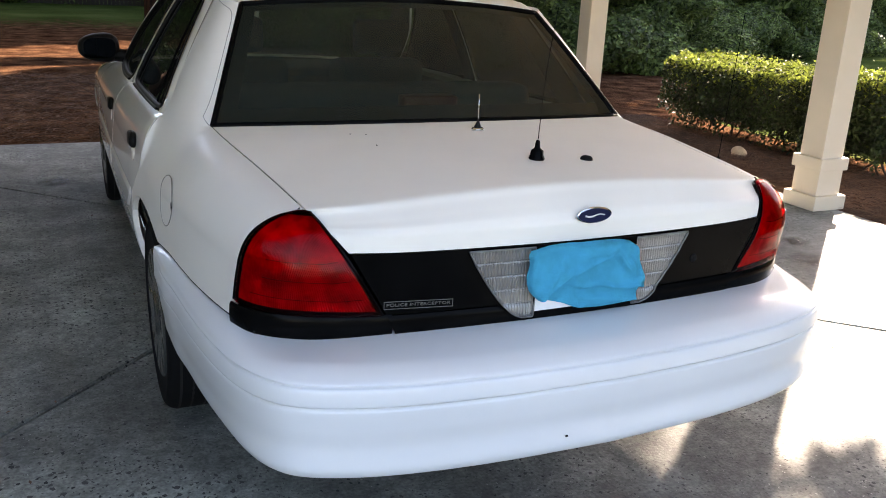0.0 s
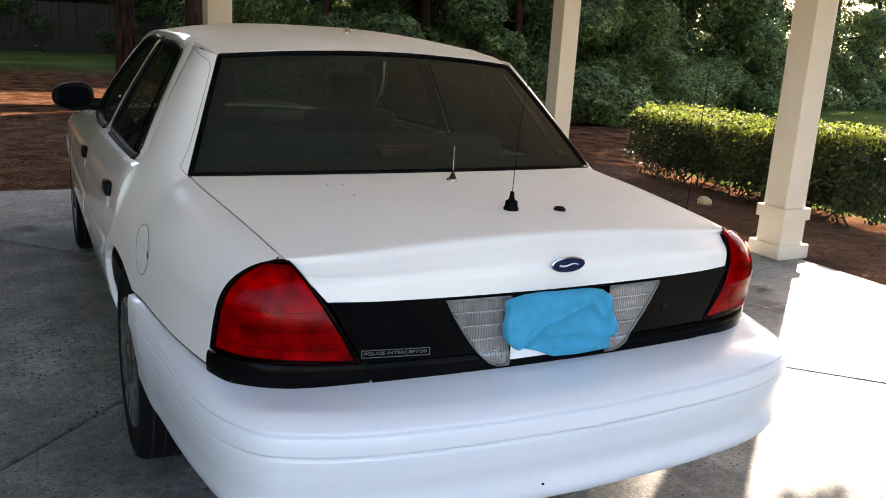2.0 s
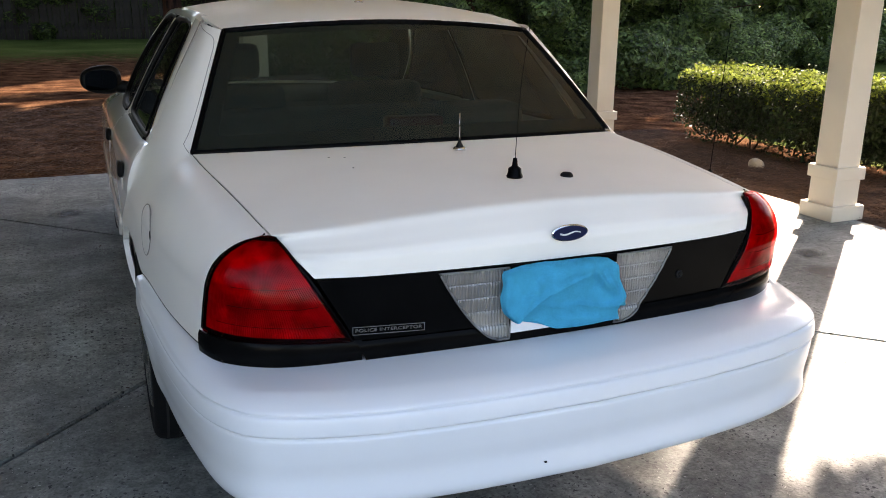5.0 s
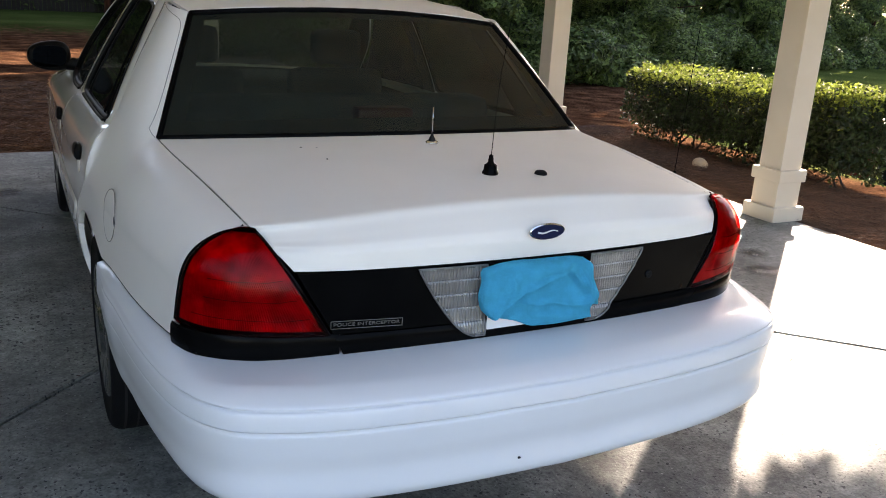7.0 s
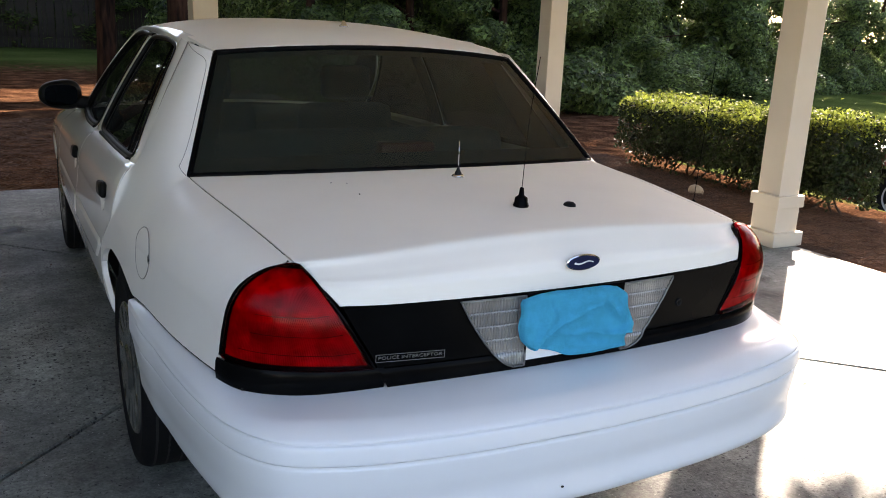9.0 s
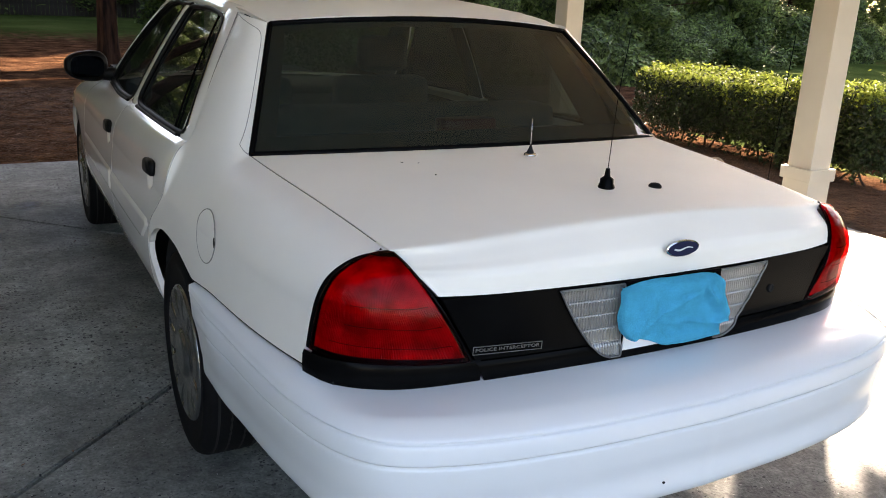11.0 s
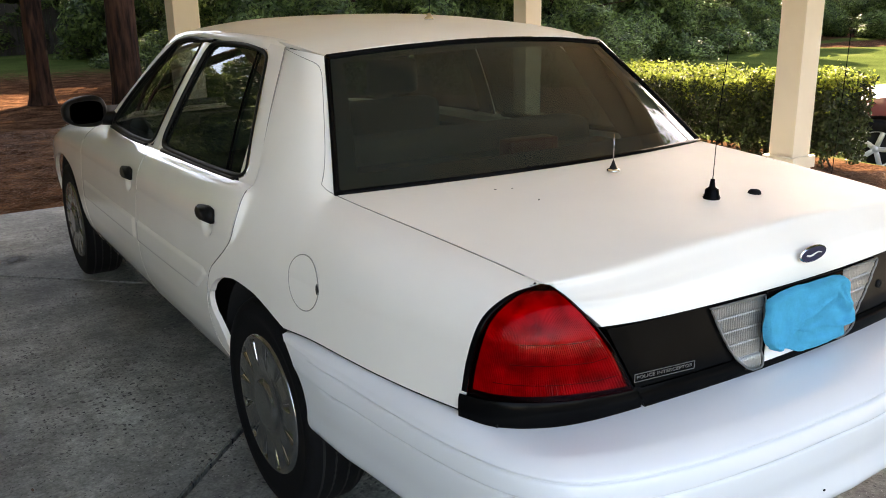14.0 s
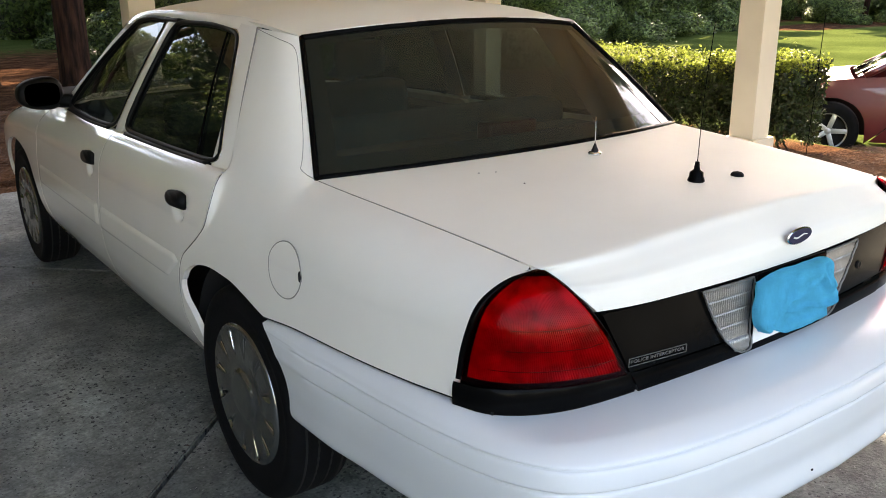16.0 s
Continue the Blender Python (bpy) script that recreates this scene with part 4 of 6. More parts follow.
def doors(side):
    def dented(p, y, z):
        """A recess pressed into the door behind the pull handle."""
        r = np.hypot((p[..., 1] - y) / 0.050, (p[..., 2] - z + 0.034) / 0.046)
        p[..., 0] -= 0.016 * (1 - smooth_step(0.50, 1.0, r))
        return p

    rear_edge = [(y + 2 * GAP, z) for y, z in SHUT_R]
    rear_edge[0] = (1.815, 0.335)
    p = side_panel([rear_edge[0], (2.662, 0.335)], [(1.583, 9), (2.632, 9)], rear_edge, [(2.662, 0.335), (2.656, 0.6), (2.640, 0.80), (2.622, 0.90), (2.632, 9)], 170, 110)
    rear = part("rear_door", skin(mirrored(dented(p, 1.79, 0.862), side)), PAINT, car)
    p = side_panel([(2.670, 0.335), (3.72, 0.335)], [(2.640, 9), (3.72, 9)], [(2.670, 0.335), (2.664, 0.6), (2.648, 0.80), (2.630, 0.90), (2.640, 9)], [(3.72, 0.335), (3.74, 0.55), (3.74, 0.8), (3.72, 9)], 170, 110)
    front = part("front_door", skin(mirrored(dented(p, 2.775, 0.848), side)), PAINT, car)
    arch = [(3.87, 0.34), (3.865, 0.50), (3.91, 0.61), (4.05, 0.695), (4.28, 0.728), (4.50, 0.695), (4.65, 0.61), (4.73, 0.48), (4.74, 0.36)]
    p = side_panel(arch, [(3.728, 9), (5.02, 9)], [(3.87, 0.34), (3.76, 0.45), (3.748, 0.60), (3.748, 0.8), (3.728, 9)], [(4.74, 0.36), (4.82, 0.42), (5.0, 0.58), (5.10, 0.68), (5.02, 9)])
    part("front_fender", skin(mirrored(p, side)), PAINT, car)
    b, t = yv([(3.73, 0.335), (3.88, 0.335)], 8), yv([(3.752, 0.50), (3.862, 0.42)], 8)
    p = body(coons(b, t, line([b[0], t[0]], 8), line([b[-1], t[-1]], 8)))
    part("fender_tail", skin(mirrored(p, side)), PAINT, car)
    # rounded protective strip low on each door
    for door, y0, y1 in ((rear, 1.90, 2.645), (front, 2.68, 3.70)):
        t, zz = np.linspace(0, 1, 60), np.linspace(0.580, 0.676, 15)
        gt, gz = np.meshgrid(t, zz, indexing="ij")
        low_y = y0 - (1.45 * (gz - 0.58) - 3.0 * np.clip(gz - 0.655, 0, 1) if door is rear else 0 * gz)
        gy = low_y + (y1 - low_y) * gt
        q = body(np.stack([gy, v_of(gy, gz)], -1))
        lift = 0.0085 * np.clip(np.minimum((gz - 0.580) / 0.008, (0.676 - gz) / 0.010), 0, 1) * np.clip(np.minimum((gy - low_y) / 0.014, (y1 - gy) / 0.012), 0, 1) - 0.001
        q[..., 0] += lift
        part("rub_strip", skin(mirrored(q, side), fold=0.006), PAINT, door)
    # black pull handles over the recesses
    for door, y, z in ((rear, 1.79, 0.862), (front, 2.775, 0.848)):
        x = float(body(np.array([y, v_of(y, z)]))[0])
        # rounded towards the front, cut off straight at the rear
        a = np.linspace(-np.pi / 2, np.pi / 2, 14)
        d_shape = [(-0.068, 0.022), (-0.075, -0.026)] + [(0.035 + 0.042 * math.cos(t), 0.0255 * math.sin(t)) for t in a] + [(-0.03, 0.0285)]
        h = outline_prism(d_shape, 0.020, 0.004)
        turn = Matrix(((0, -side, 0, 0), (1, 0, 0, 0), (0, 0, 1, 0), (0, 0, 0, 1)))
        bmesh.ops.transform(h, matrix=pose(side * (x - 0.002), y, z, -4, side * -6, 0) @ turn, verts=h.verts)
        bmesh.ops.recalc_face_normals(h, faces=h.faces)
        part("door_handle", h, MATTE, door, "black plastic pull handle")
    for door, edge in ((rear, SHUT_R), (front, [(2.666, 0.335), (2.660, 0.6), (2.644, 0.80), (2.626, 0.90), (2.636, 9)]), (front, [(3.724, 0.335), (3.744, 0.55), (3.744, 0.8), (3.724, 9)])):
        e = yv(edge, 40)
        e[:, 0] += GAP if door is rear else 0
        q = body(e) - [0.0042, 0, 0]
        part("door_gap", tube(mirrored(q, side), 0.0036, 6), SHADE, door)
    return rear, front


def side_glass_x(y, z):
    q = (z - 0.97) / 0.40
    return 0.846 - 0.218 * (0.82 * q + 0.18 * q * q) - 0.035 * smooth_step(2.9, 3.7, y) * (1 - q)


DULL = mat("dull_silver", (0.20, 0.20, 0.20), 0.45, metal=0.6, var=0.3, scale=60)
GAPS = mat("dusty_gap", (0.11, 0.105, 0.095), 0.8, var=0.3, scale=12)
SEAM = mat("dusty_seam", (0.28, 0.265, 0.235), 0.7, var=0.2)


def greenhouse(side, rear, front):
    def pane(name, pts, owner, label):
        """Glass and dark trim inside a four-sided opening given as (y, z) corners from the lower rear round."""
        a, b, c, d = [np.array(p, float) for p in pts]
        n = 26
        bot, top = line([a, (a + b) / 2 - [0, 0.004], b], n), line([d, (c + d) / 2 + [0, 0.012], c], n)
        left, right = line([a, (a + d) / 2 + (np.array([-0.006, 0.0]) if name == "rear_side_window" else np.array([0, 0])), d], n), line([b, (b + c) / 2, c], n)
        g = coons(bot, top, left, right)
        x = side_glass_x(g[..., 0], g[..., 1])
        p = np.stack([x - 0.010, g[..., 0], g[..., 1]], -1)
        part(name, skin(mirrored(p, side), fold=0.004), SIDE_GLASS, owner, label)
        ring = np.concatenate([p[:, 0], p[-1, 1:], p[::-1][1:, -1], p[0, ::-1][1:-1]]) + [0.008, 0, 0]
        # corners of the trim are rounded
        for _ in range(7):
            ring = (np.roll(ring, 1, 0) + ring * 2 + np.roll(ring, -1, 0)) / 4
        part("window_trim", tube(mirrored(ring, side), 0.0095, 8, closed=True), MATTE, owner, "dark window trim")
        mid = ring.mean(0)
        out = ring - mid
        bright = ring + out / np.linalg.norm(out, axis=1, keepdims=True) * 0.0105 + [0.002, 0, 0]
        part("bright_strip", tube(mirrored(bright, side), 0.0032, 6, closed=True), CHROME, owner, "thin bright window moulding")
        low = np.stack([side_glass_x(bot[:, 0], bot[:, 1]) + 0.004, bot[:, 0], bot[:, 1] - 0.012], -1)
        part("belt_strip", tube(mirrored(low[2:-1], side), 0.011, 8), MATTE, owner, "dark belt strip")

    def top_trim(owner, y0, y1):
        yy = np.linspace(y0, y1, 12)
        zz = np.full(12, 1.374)
        part("window_trim", tube(mirrored(np.stack([side_glass_x(yy, zz) + 0.001, yy, zz + 0.004], -1), side), 0.0085, 8), MATTE, owner)

    top_trim(rear, 2.45, 2.60)
    pane("rear_side_window", [(1.645, 0.984), (2.575, 0.972), (2.485, 1.372), (1.873, 1.352)], rear, "dark tinted rear door glass")
    pane("front_side_window", [(2.675, 0.970), (3.53, 0.962), (2.93, 1.366), (2.575, 1.374)], front, "dark tinted front door glass")
    q, u = np.meshgrid(np.linspace(0, 1, 30), np.linspace(0, 1, 6), indexing="ij")
    y0 = 1.583 + 0.02 * q + 0.18 * q ** 1.25
    z0 = sp(q, [0, 0.5, 1], [0.958, 1.19, 1.374])
    y1 = sp(q, [0, 0.5, 1], [1.690, 1.742, 1.925])
    z1 = sp(q, [0, 0.5, 1], [0.950, 1.17, 1.386])
    x0 = sp(q, [0, 0.3, 1], [0.838, 0.777, 0.622])
    x1 = side_glass_x(y1, z1) + 0.002
    p = np.stack([x0 + (x1 - x0) * u + 0.004 * np.sin(np.pi * u), y0 + (y1 - y0) * u, z0 + (z1 - z0) * u], -1)
    part("window_frame", skin(mirrored(p, side), fold=0.02), PAINT, rear)
    shut = p[2:, 0] + [-0.001, -0.004, 0.0]
    part("door_gap", tube(mirrored(shut, side), 0.0022, 6), SEAM, rear)
    div = np.array([(1.83, 0.985), (1.985, 1.36)])
    d = line(div, 8)
    part("window_divider", tube(mirrored(np.stack([side_glass_x(d[:, 0], d[:, 1]) - 0.004, d[:, 0], d[:, 1]], -1), side), 0.004, 6), BLACK, rear)
    # painted upright between the doors
    z = np.linspace(0.962, 1.388, 18)
    yb, yt = np.array([2.594, 2.672]), np.array([2.500, 2.570])
    w = ((z - 0.962) / 0.426)[:, None]
    yy = yb + (yt - yb) * w
    yy = np.stack([yy[:, 0], yy.mean(1), yy[:, 1]], 1)
    p = np.stack([side_glass_x(yy, z[:, None] + 0 * yy) + np.array([0.0, 0.005, 0.0]) + 0.001, yy, z[:, None] + 0 * yy], -1)
    part("centre_pillar", skin(mirrored(p, side), fold=0.02), PAINT, car)
    lining = p + np.array([[-0.026, -0.022, 0], [-0.030, 0, 0], [-0.026, 0.022, 0]])[None]
    part("inner_trim", skin(mirrored(lining, side), fold=0.004, middle=np.array([side * 3.0, 2.5, 1.1])), CLOTH, car)
    # painted frame above the windows and down the windscreen pillar
    yy = np.r_[np.linspace(1.80, 2.95, 24), np.linspace(2.98, 3.66, 16)]
    zt = sp(yy, [1.76, 1.9, 2.5, 2.8, 2.97, 3.3, 3.66], [1.372, 1.381, 1.392, 1.386, 1.366, 1.155, 0.945])
    up = np.stack([sp(yy, [1.76, 2.4, 2.9, 3.66], [0.602, 0.604, 0.60, 0.70]), yy + 0.02, zt + sp(yy, [1.76, 2.5, 3.0, 3.66], [0.022, 0.022, 0.025, 0.055])], -1)
    zl = zt - sp(yy, [1.8, 1.9, 2.3, 2.5, 2.8, 3.66], [0.014, 0.016, 0.010, 0.005, 0.0, 0.0])
    lo = np.stack([side_glass_x(yy, zl) + 0.004, yy, zl], -1)
    tuck = np.stack([0.016 * (1 - smooth_step(1.80, 1.92, yy)), 0 * yy, 0.006 * (1 - smooth_step(1.80, 1.92, yy))], -1)
    up, lo = up - tuck, lo - tuck
    mid = (up + lo) / 2 + [0.008, 0, 0.006] * smooth_step(1.80, 1.92, yy)[:, None]
    part("roof_rail", skin(mirrored(np.stack([lo, mid, up], 1), side), fold=0.015), PAINT, car)
    lining = np.stack([lo + [-0.020, -0.014, -0.016], mid + [-0.030, 0, -0.008], up + [-0.030, 0, -0.006]], 1)
    part("inner_trim", skin(mirrored(lining, side), fold=0.004, middle=np.array([side * 3.0, 2.5, 1.9])), CLOTH, car)
    # seam along the rear pillar
    if side > 0:
        return
    seam = PILLAR_SEAM[side]
    part("pillar_seam", tube(mirrored(seam + [0.0006, 0, 0.0006], side), 0.0011, 6), SEAM, car)


def roof_z(x, y):
    zc = sp(y, [1.45, 1.5, 1.6, 1.87, 2.4, 2.9, 3.15, 3.3], [1.368, 1.385, 1.409, 1.444, 1.466, 1.458, 1.437, 1.415])
    ze = sp(y, [1.45, 1.575, 1.78, 2.5, 3.0, 3.3], [1.34, 1.352, 1.384, 1.412, 1.395, 1.36])
    xr = roof_w(y)
    return zc - (zc - ze) * np.clip(np.abs(x) / xr, 0, 1.1) ** 2.6


def roof_w(y):
    return sp(y, [1.45, 1.575, 1.78, 2.5, 3.0, 3.3], [0.57, 0.577, 0.606, 0.604, 0.598, 0.585])


def roof_panel():
    u, v = np.meshgrid(np.linspace(-1, 1, 61), np.linspace(0, 1, 50), indexing="ij")
    y0 = 1.497 + 0.078 * u ** 2
    y1 = 3.20 - 0.16 * u ** 2
    y = y0 + (y1 - y0) * v
    x = u * roof_w(y)
    part("roof_panel", skin(np.stack([x, y, roof_z(x, y)], -1), fold=0.012), CHALKY, car)


def rear_glass():
    u, q = np.meshgrid(np.linspace(-1, 1, 49), np.linspace(0, 1, 33), indexing="ij")
    x = u * (0.742 - 0.169 * q)
    yb, yt = 1.060 + 0.150 * u ** 2, 1.500 + 0.075 * u ** 2
    zb, zt = 1.022 - 0.022 * u ** 2, 1.380 - 0.032 * u ** 2
    bul = 0.016 * np.sin(np.pi * q) * (1 - 0.6 * u ** 4)
    p = np.stack([x, yb + (yt - yb) * q - bul * 0.7, zb + (zt - zb) * q + bul * 0.7], -1)
    glass = part("rear_window", skin(p, fold=0.004), GLASS, car, "dark tinted rear window glass")
    for edge in (p[0], p[-1], p[:, 0], p[:, -1]):
        part("window_seal", tube(edge, 0.009, 8), BLACK, glass)
    # printed black border inside the glass
    for sl in (p[:, :5], p[:3, :], p[-3:, :], p[:, -3:]):
        q2 = sl - 0.006 * np.array([0, -0.6, 0.8])
        part("glass_border", skin(q2, fold=0), SHADE, glass)
    return p


def boot_lid():
    w, u = np.meshgrid(np.r_[np.linspace(0, 0.28, 56), np.linspace(0.30, 1, 40)], np.linspace(-1, 1, 81), indexing="ij")
    lid = part("trunk_lid", skin(lid_sheet(w, u, 0.0015), fold=0.02), CHALKY, car, "white trunk lid with a raised lip")
    for s in (-1, 1):
        ww = np.linspace(0.30, 1.0, 40)
        e = lid_sheet(ww, s * np.ones(40), -0.001) - [0, 0, 0.0014]
        part("lid_gap", tube(e, 0.0011, 6), GAPS, lid)
    # oval badge: chrome rim, blue field, pale stroke
    a = np.linspace(0, 2 * np.pi, 48, endpoint=False)
    tilt = pose(0.004, 0.246, 0.925, 4, 0, 0)
    badge = part("oval_badge", placed(outline_prism(np.stack([0.050 * np.cos(a), 0.0205 * np.sin(a)], -1).tolist(), 0.006, 0.0015), tilt), CHROME, lid, "chrome-rimmed dark blue oval badge")
    part("oval_field", placed(outline_prism(np.stack([0.0465 * np.cos(a), 0.0175 * np.sin(a)], -1).tolist(), 0.0068), tilt), BLUE, badge, smooth=False)
    t = np.linspace(-1, 1, 60)
    wave = np.stack([0.028 * t, -0.0072 + 0 * t, 0.0028 * np.sin(3.2 * t)], -1)
    part("oval_stroke", placed(tube(wave, 0.0026, 6, taper=0.5), tilt), PLATE, badge)
    return lid


def rear_y(x):
    return 0.256 + 0.115 * x * x


def seam_x(z):
    return sp(z, [0.660, 0.706, 0.75, 0.80, 0.866], [0.497, 0.518, 0.541, 0.570, 0.606])


def rear_panel():
    z = np.linspace(0.710, 0.857, 20)
    u = np.linspace(-1, 1, 61)
    zz, uu = np.meshgrid(z, u, indexing="ij")
    x = uu * (seam_x(zz) - 0.004)
    p = np.stack([x, rear_y(x), zz], -1)
    panel = part("rear_panel", skin(p, fold=0.02), BLACK, car, "black painted panel between the tail lamps")
    zz, uu = np.meshgrid(np.linspace(0.651, 0.707, 9), u, indexing="ij")
    x = uu * (seam_x(zz) - 0.003)
    bulge = 0.0075 * np.sqrt(np.clip(1 - ((zz - 0.679) / 0.0285) ** 2, 0, 1))
    part("lower_lip", skin(np.stack([x, rear_y(x) - bulge, zz], -1), fold=0.03), BLACK, panel)
    # raised script plate
    ang = math.degrees(math.atan(2 * 0.115 * 0.44))
    at = pose(-0.4395, rear_y(0.4395) - 0.001, 0.731, 90, 0, -ang) @ pose(0, 0, 0, 0, 0, -1.5)
    bars = [box((-0.084, -0.0095, 0), (0.084, -0.0082, 0.0015)), box((-0.084, 0.0082, 0), (0.084, 0.0095, 0.0015)), box((-0.0845, -0.0095, 0), (-0.0832, 0.0095, 0.0015)), box((0.0832, -0.0095, 0), (0.0845, 0.0095, 0.0015))]
    plate = part("script_badge", placed(joined(*bars), at), DULL, panel, "thin silver script badge", smooth=False)
    txt = bpy.data.curves.new("badge_text", "FONT")
    txt.body, txt.size, txt.extrude, txt.align_x, txt.align_y, txt.space_character = "POLICE INTERCEPTOR", 0.0155, 0.0007, "CENTER", "CENTER", 1.06
    tmp = new("tmp_text", txt)
    tm = bpy.data.meshes.new_from_object(tmp.evaluated_get(bpy.context.evaluated_depsgraph_get()))
    bpy.data.objects.remove(tmp)
    w = max(v.co.x for v in tm.vertices) - min(v.co.x for v in tm.vertices)
    tm.transform(at @ Matrix.Diagonal((0.156 / w, 0.70, 1, 1)))
    tm.materials.clear()
    part("script_letters", tm, DULL, plate, smooth=False)
    # lock button
    lock = lathe([(0.0, 0.0005), (0.003, 0.0005), (0.0045, -0.001), (0.0075, 0.003), (0.010, 0.0035), (0.0115, 0.001), (0.0115, -0.004)], 24, "z")
    part("trunk_lock", placed(lock, pose(0.359, rear_y(0.359) - 0.001, 0.772, 90, 0, 5)), MATTE, panel, "round black lock")
    return panel


def reverse_lamps():
    for side in (-1, 1):
        # inner upright edge, flat top, outer edge sweeping down to a point
        zb, zt = 0.676, 0.852
        n = 130
        w = np.linspace(0, 1, n)
        z = zb + (zt - zb) * w
        out = sp(w, [0, 0.06, 0.2, 0.45, 0.7, 1], [0.176, 0.200, 0.228, 0.263, 0.292, 0.322])
        u = np.linspace(0, 1, 200)[None]
        x = 0.148 + (out[:, None] - 0.148) * u
        zz = z[:, None] + 0 * x
        band = (w[:, None] * 5.0) % 1.0
        ribs = 0.0028 * np.sqrt(np.clip(1 - (2 * band - 1) ** 2, 0, 1)) + 0.0010 * np.abs(np.sin(x * np.pi / 0.0075))
        proud = 0.008 * (1 - smooth_step(0.700, 0.720, zz))
        p = np.stack([x, rear_y(x) - 0.004 - ribs - proud, zz], -1)
        lamp = part("reverse_lamp", skin(mirrored(p, side), fold=0.012), CLEAR, car, "clear ribbed reversing lamp lens")
        cells = np.abs(np.sin(x * np.pi / 0.0075)) * 0.0048 - 0.004 * (band < 0.12) + np.abs(np.sin(zz * np.pi / 0.035)) * 0.002
        part("reflector", skin(mirrored(np.stack([x, rear_y(x) - 0.0008 - proud - cells * 0.55, zz], -1), side), fold=0), CLEARBACK, lamp)
        rim = np.concatenate([p[::5, -1], p[-1, ::-8], p[::-5, 0], p[0, ::20]])
        part("lamp_frame", tube(mirrored(rim + [0, -0.001, 0], side), 0.0024, 6), DULL, lamp)




def lamp_edges(n):
    z = 1 - (1 - np.linspace(0, 1, n)) ** 1.5
    zi = 0.706 + (0.9435 - 0.706) * z
    xi = sp(zi, [0.706, 0.741, 0.80, 0.856, 0.897, 0.928, 0.9435], [0.519, 0.539, 0.574, 0.607, 0.633, 0.654, 0.668])
    yi = sp(zi, [0.706, 0.80, 0.856, 0.897, 0.912, 0.928, 0.9435], [0.285, 0.286, 0.304, 0.332, 0.348, 0.370, 0.402])
    zo = 0.716 + (0.9440 - 0.716) * z
    yo = sp(zo, [0.716, 0.78, 0.835, 0.877, 0.906, 0.93, 0.944], [0.479, 0.473, 0.461, 0.456, 0.445, 0.428, 0.411])
    o = body(np.stack([yo, v_of(yo, np.minimum(zo, edge_z(yo)))], -1))
    o[:, 2] = zo
    return np.stack([xi, yi, zi], -1), o


def tail_lamp_sheet(n, m, inner=0.0, outer=0.0):
    """The lamp's curved face; inner and outer keep that many metres clear of the edges."""
    i, o = lamp_edges(n)
    w = np.linspace(0, 1, n)
    ctrl = np.stack([o[:, 0] - 0.035 + 0.03 * w, i[:, 1] + 0.040 - 0.02 * w, (i[:, 2] + o[:, 2]) / 2], -1)
    wide = np.linalg.norm(o - i, axis=1) + 1e-6
    a, b = np.minimum(inner / wide, 0.40)[:, None], np.minimum(outer / wide, 0.50)[:, None]
    t = (a + (1 - a - b) * np.linspace(0, 1, m)[None])[..., None]
    return (1 - t) ** 2 * i[:, None] + 2 * t * (1 - t) * ctrl[:, None] + t ** 2 * o[:, None]


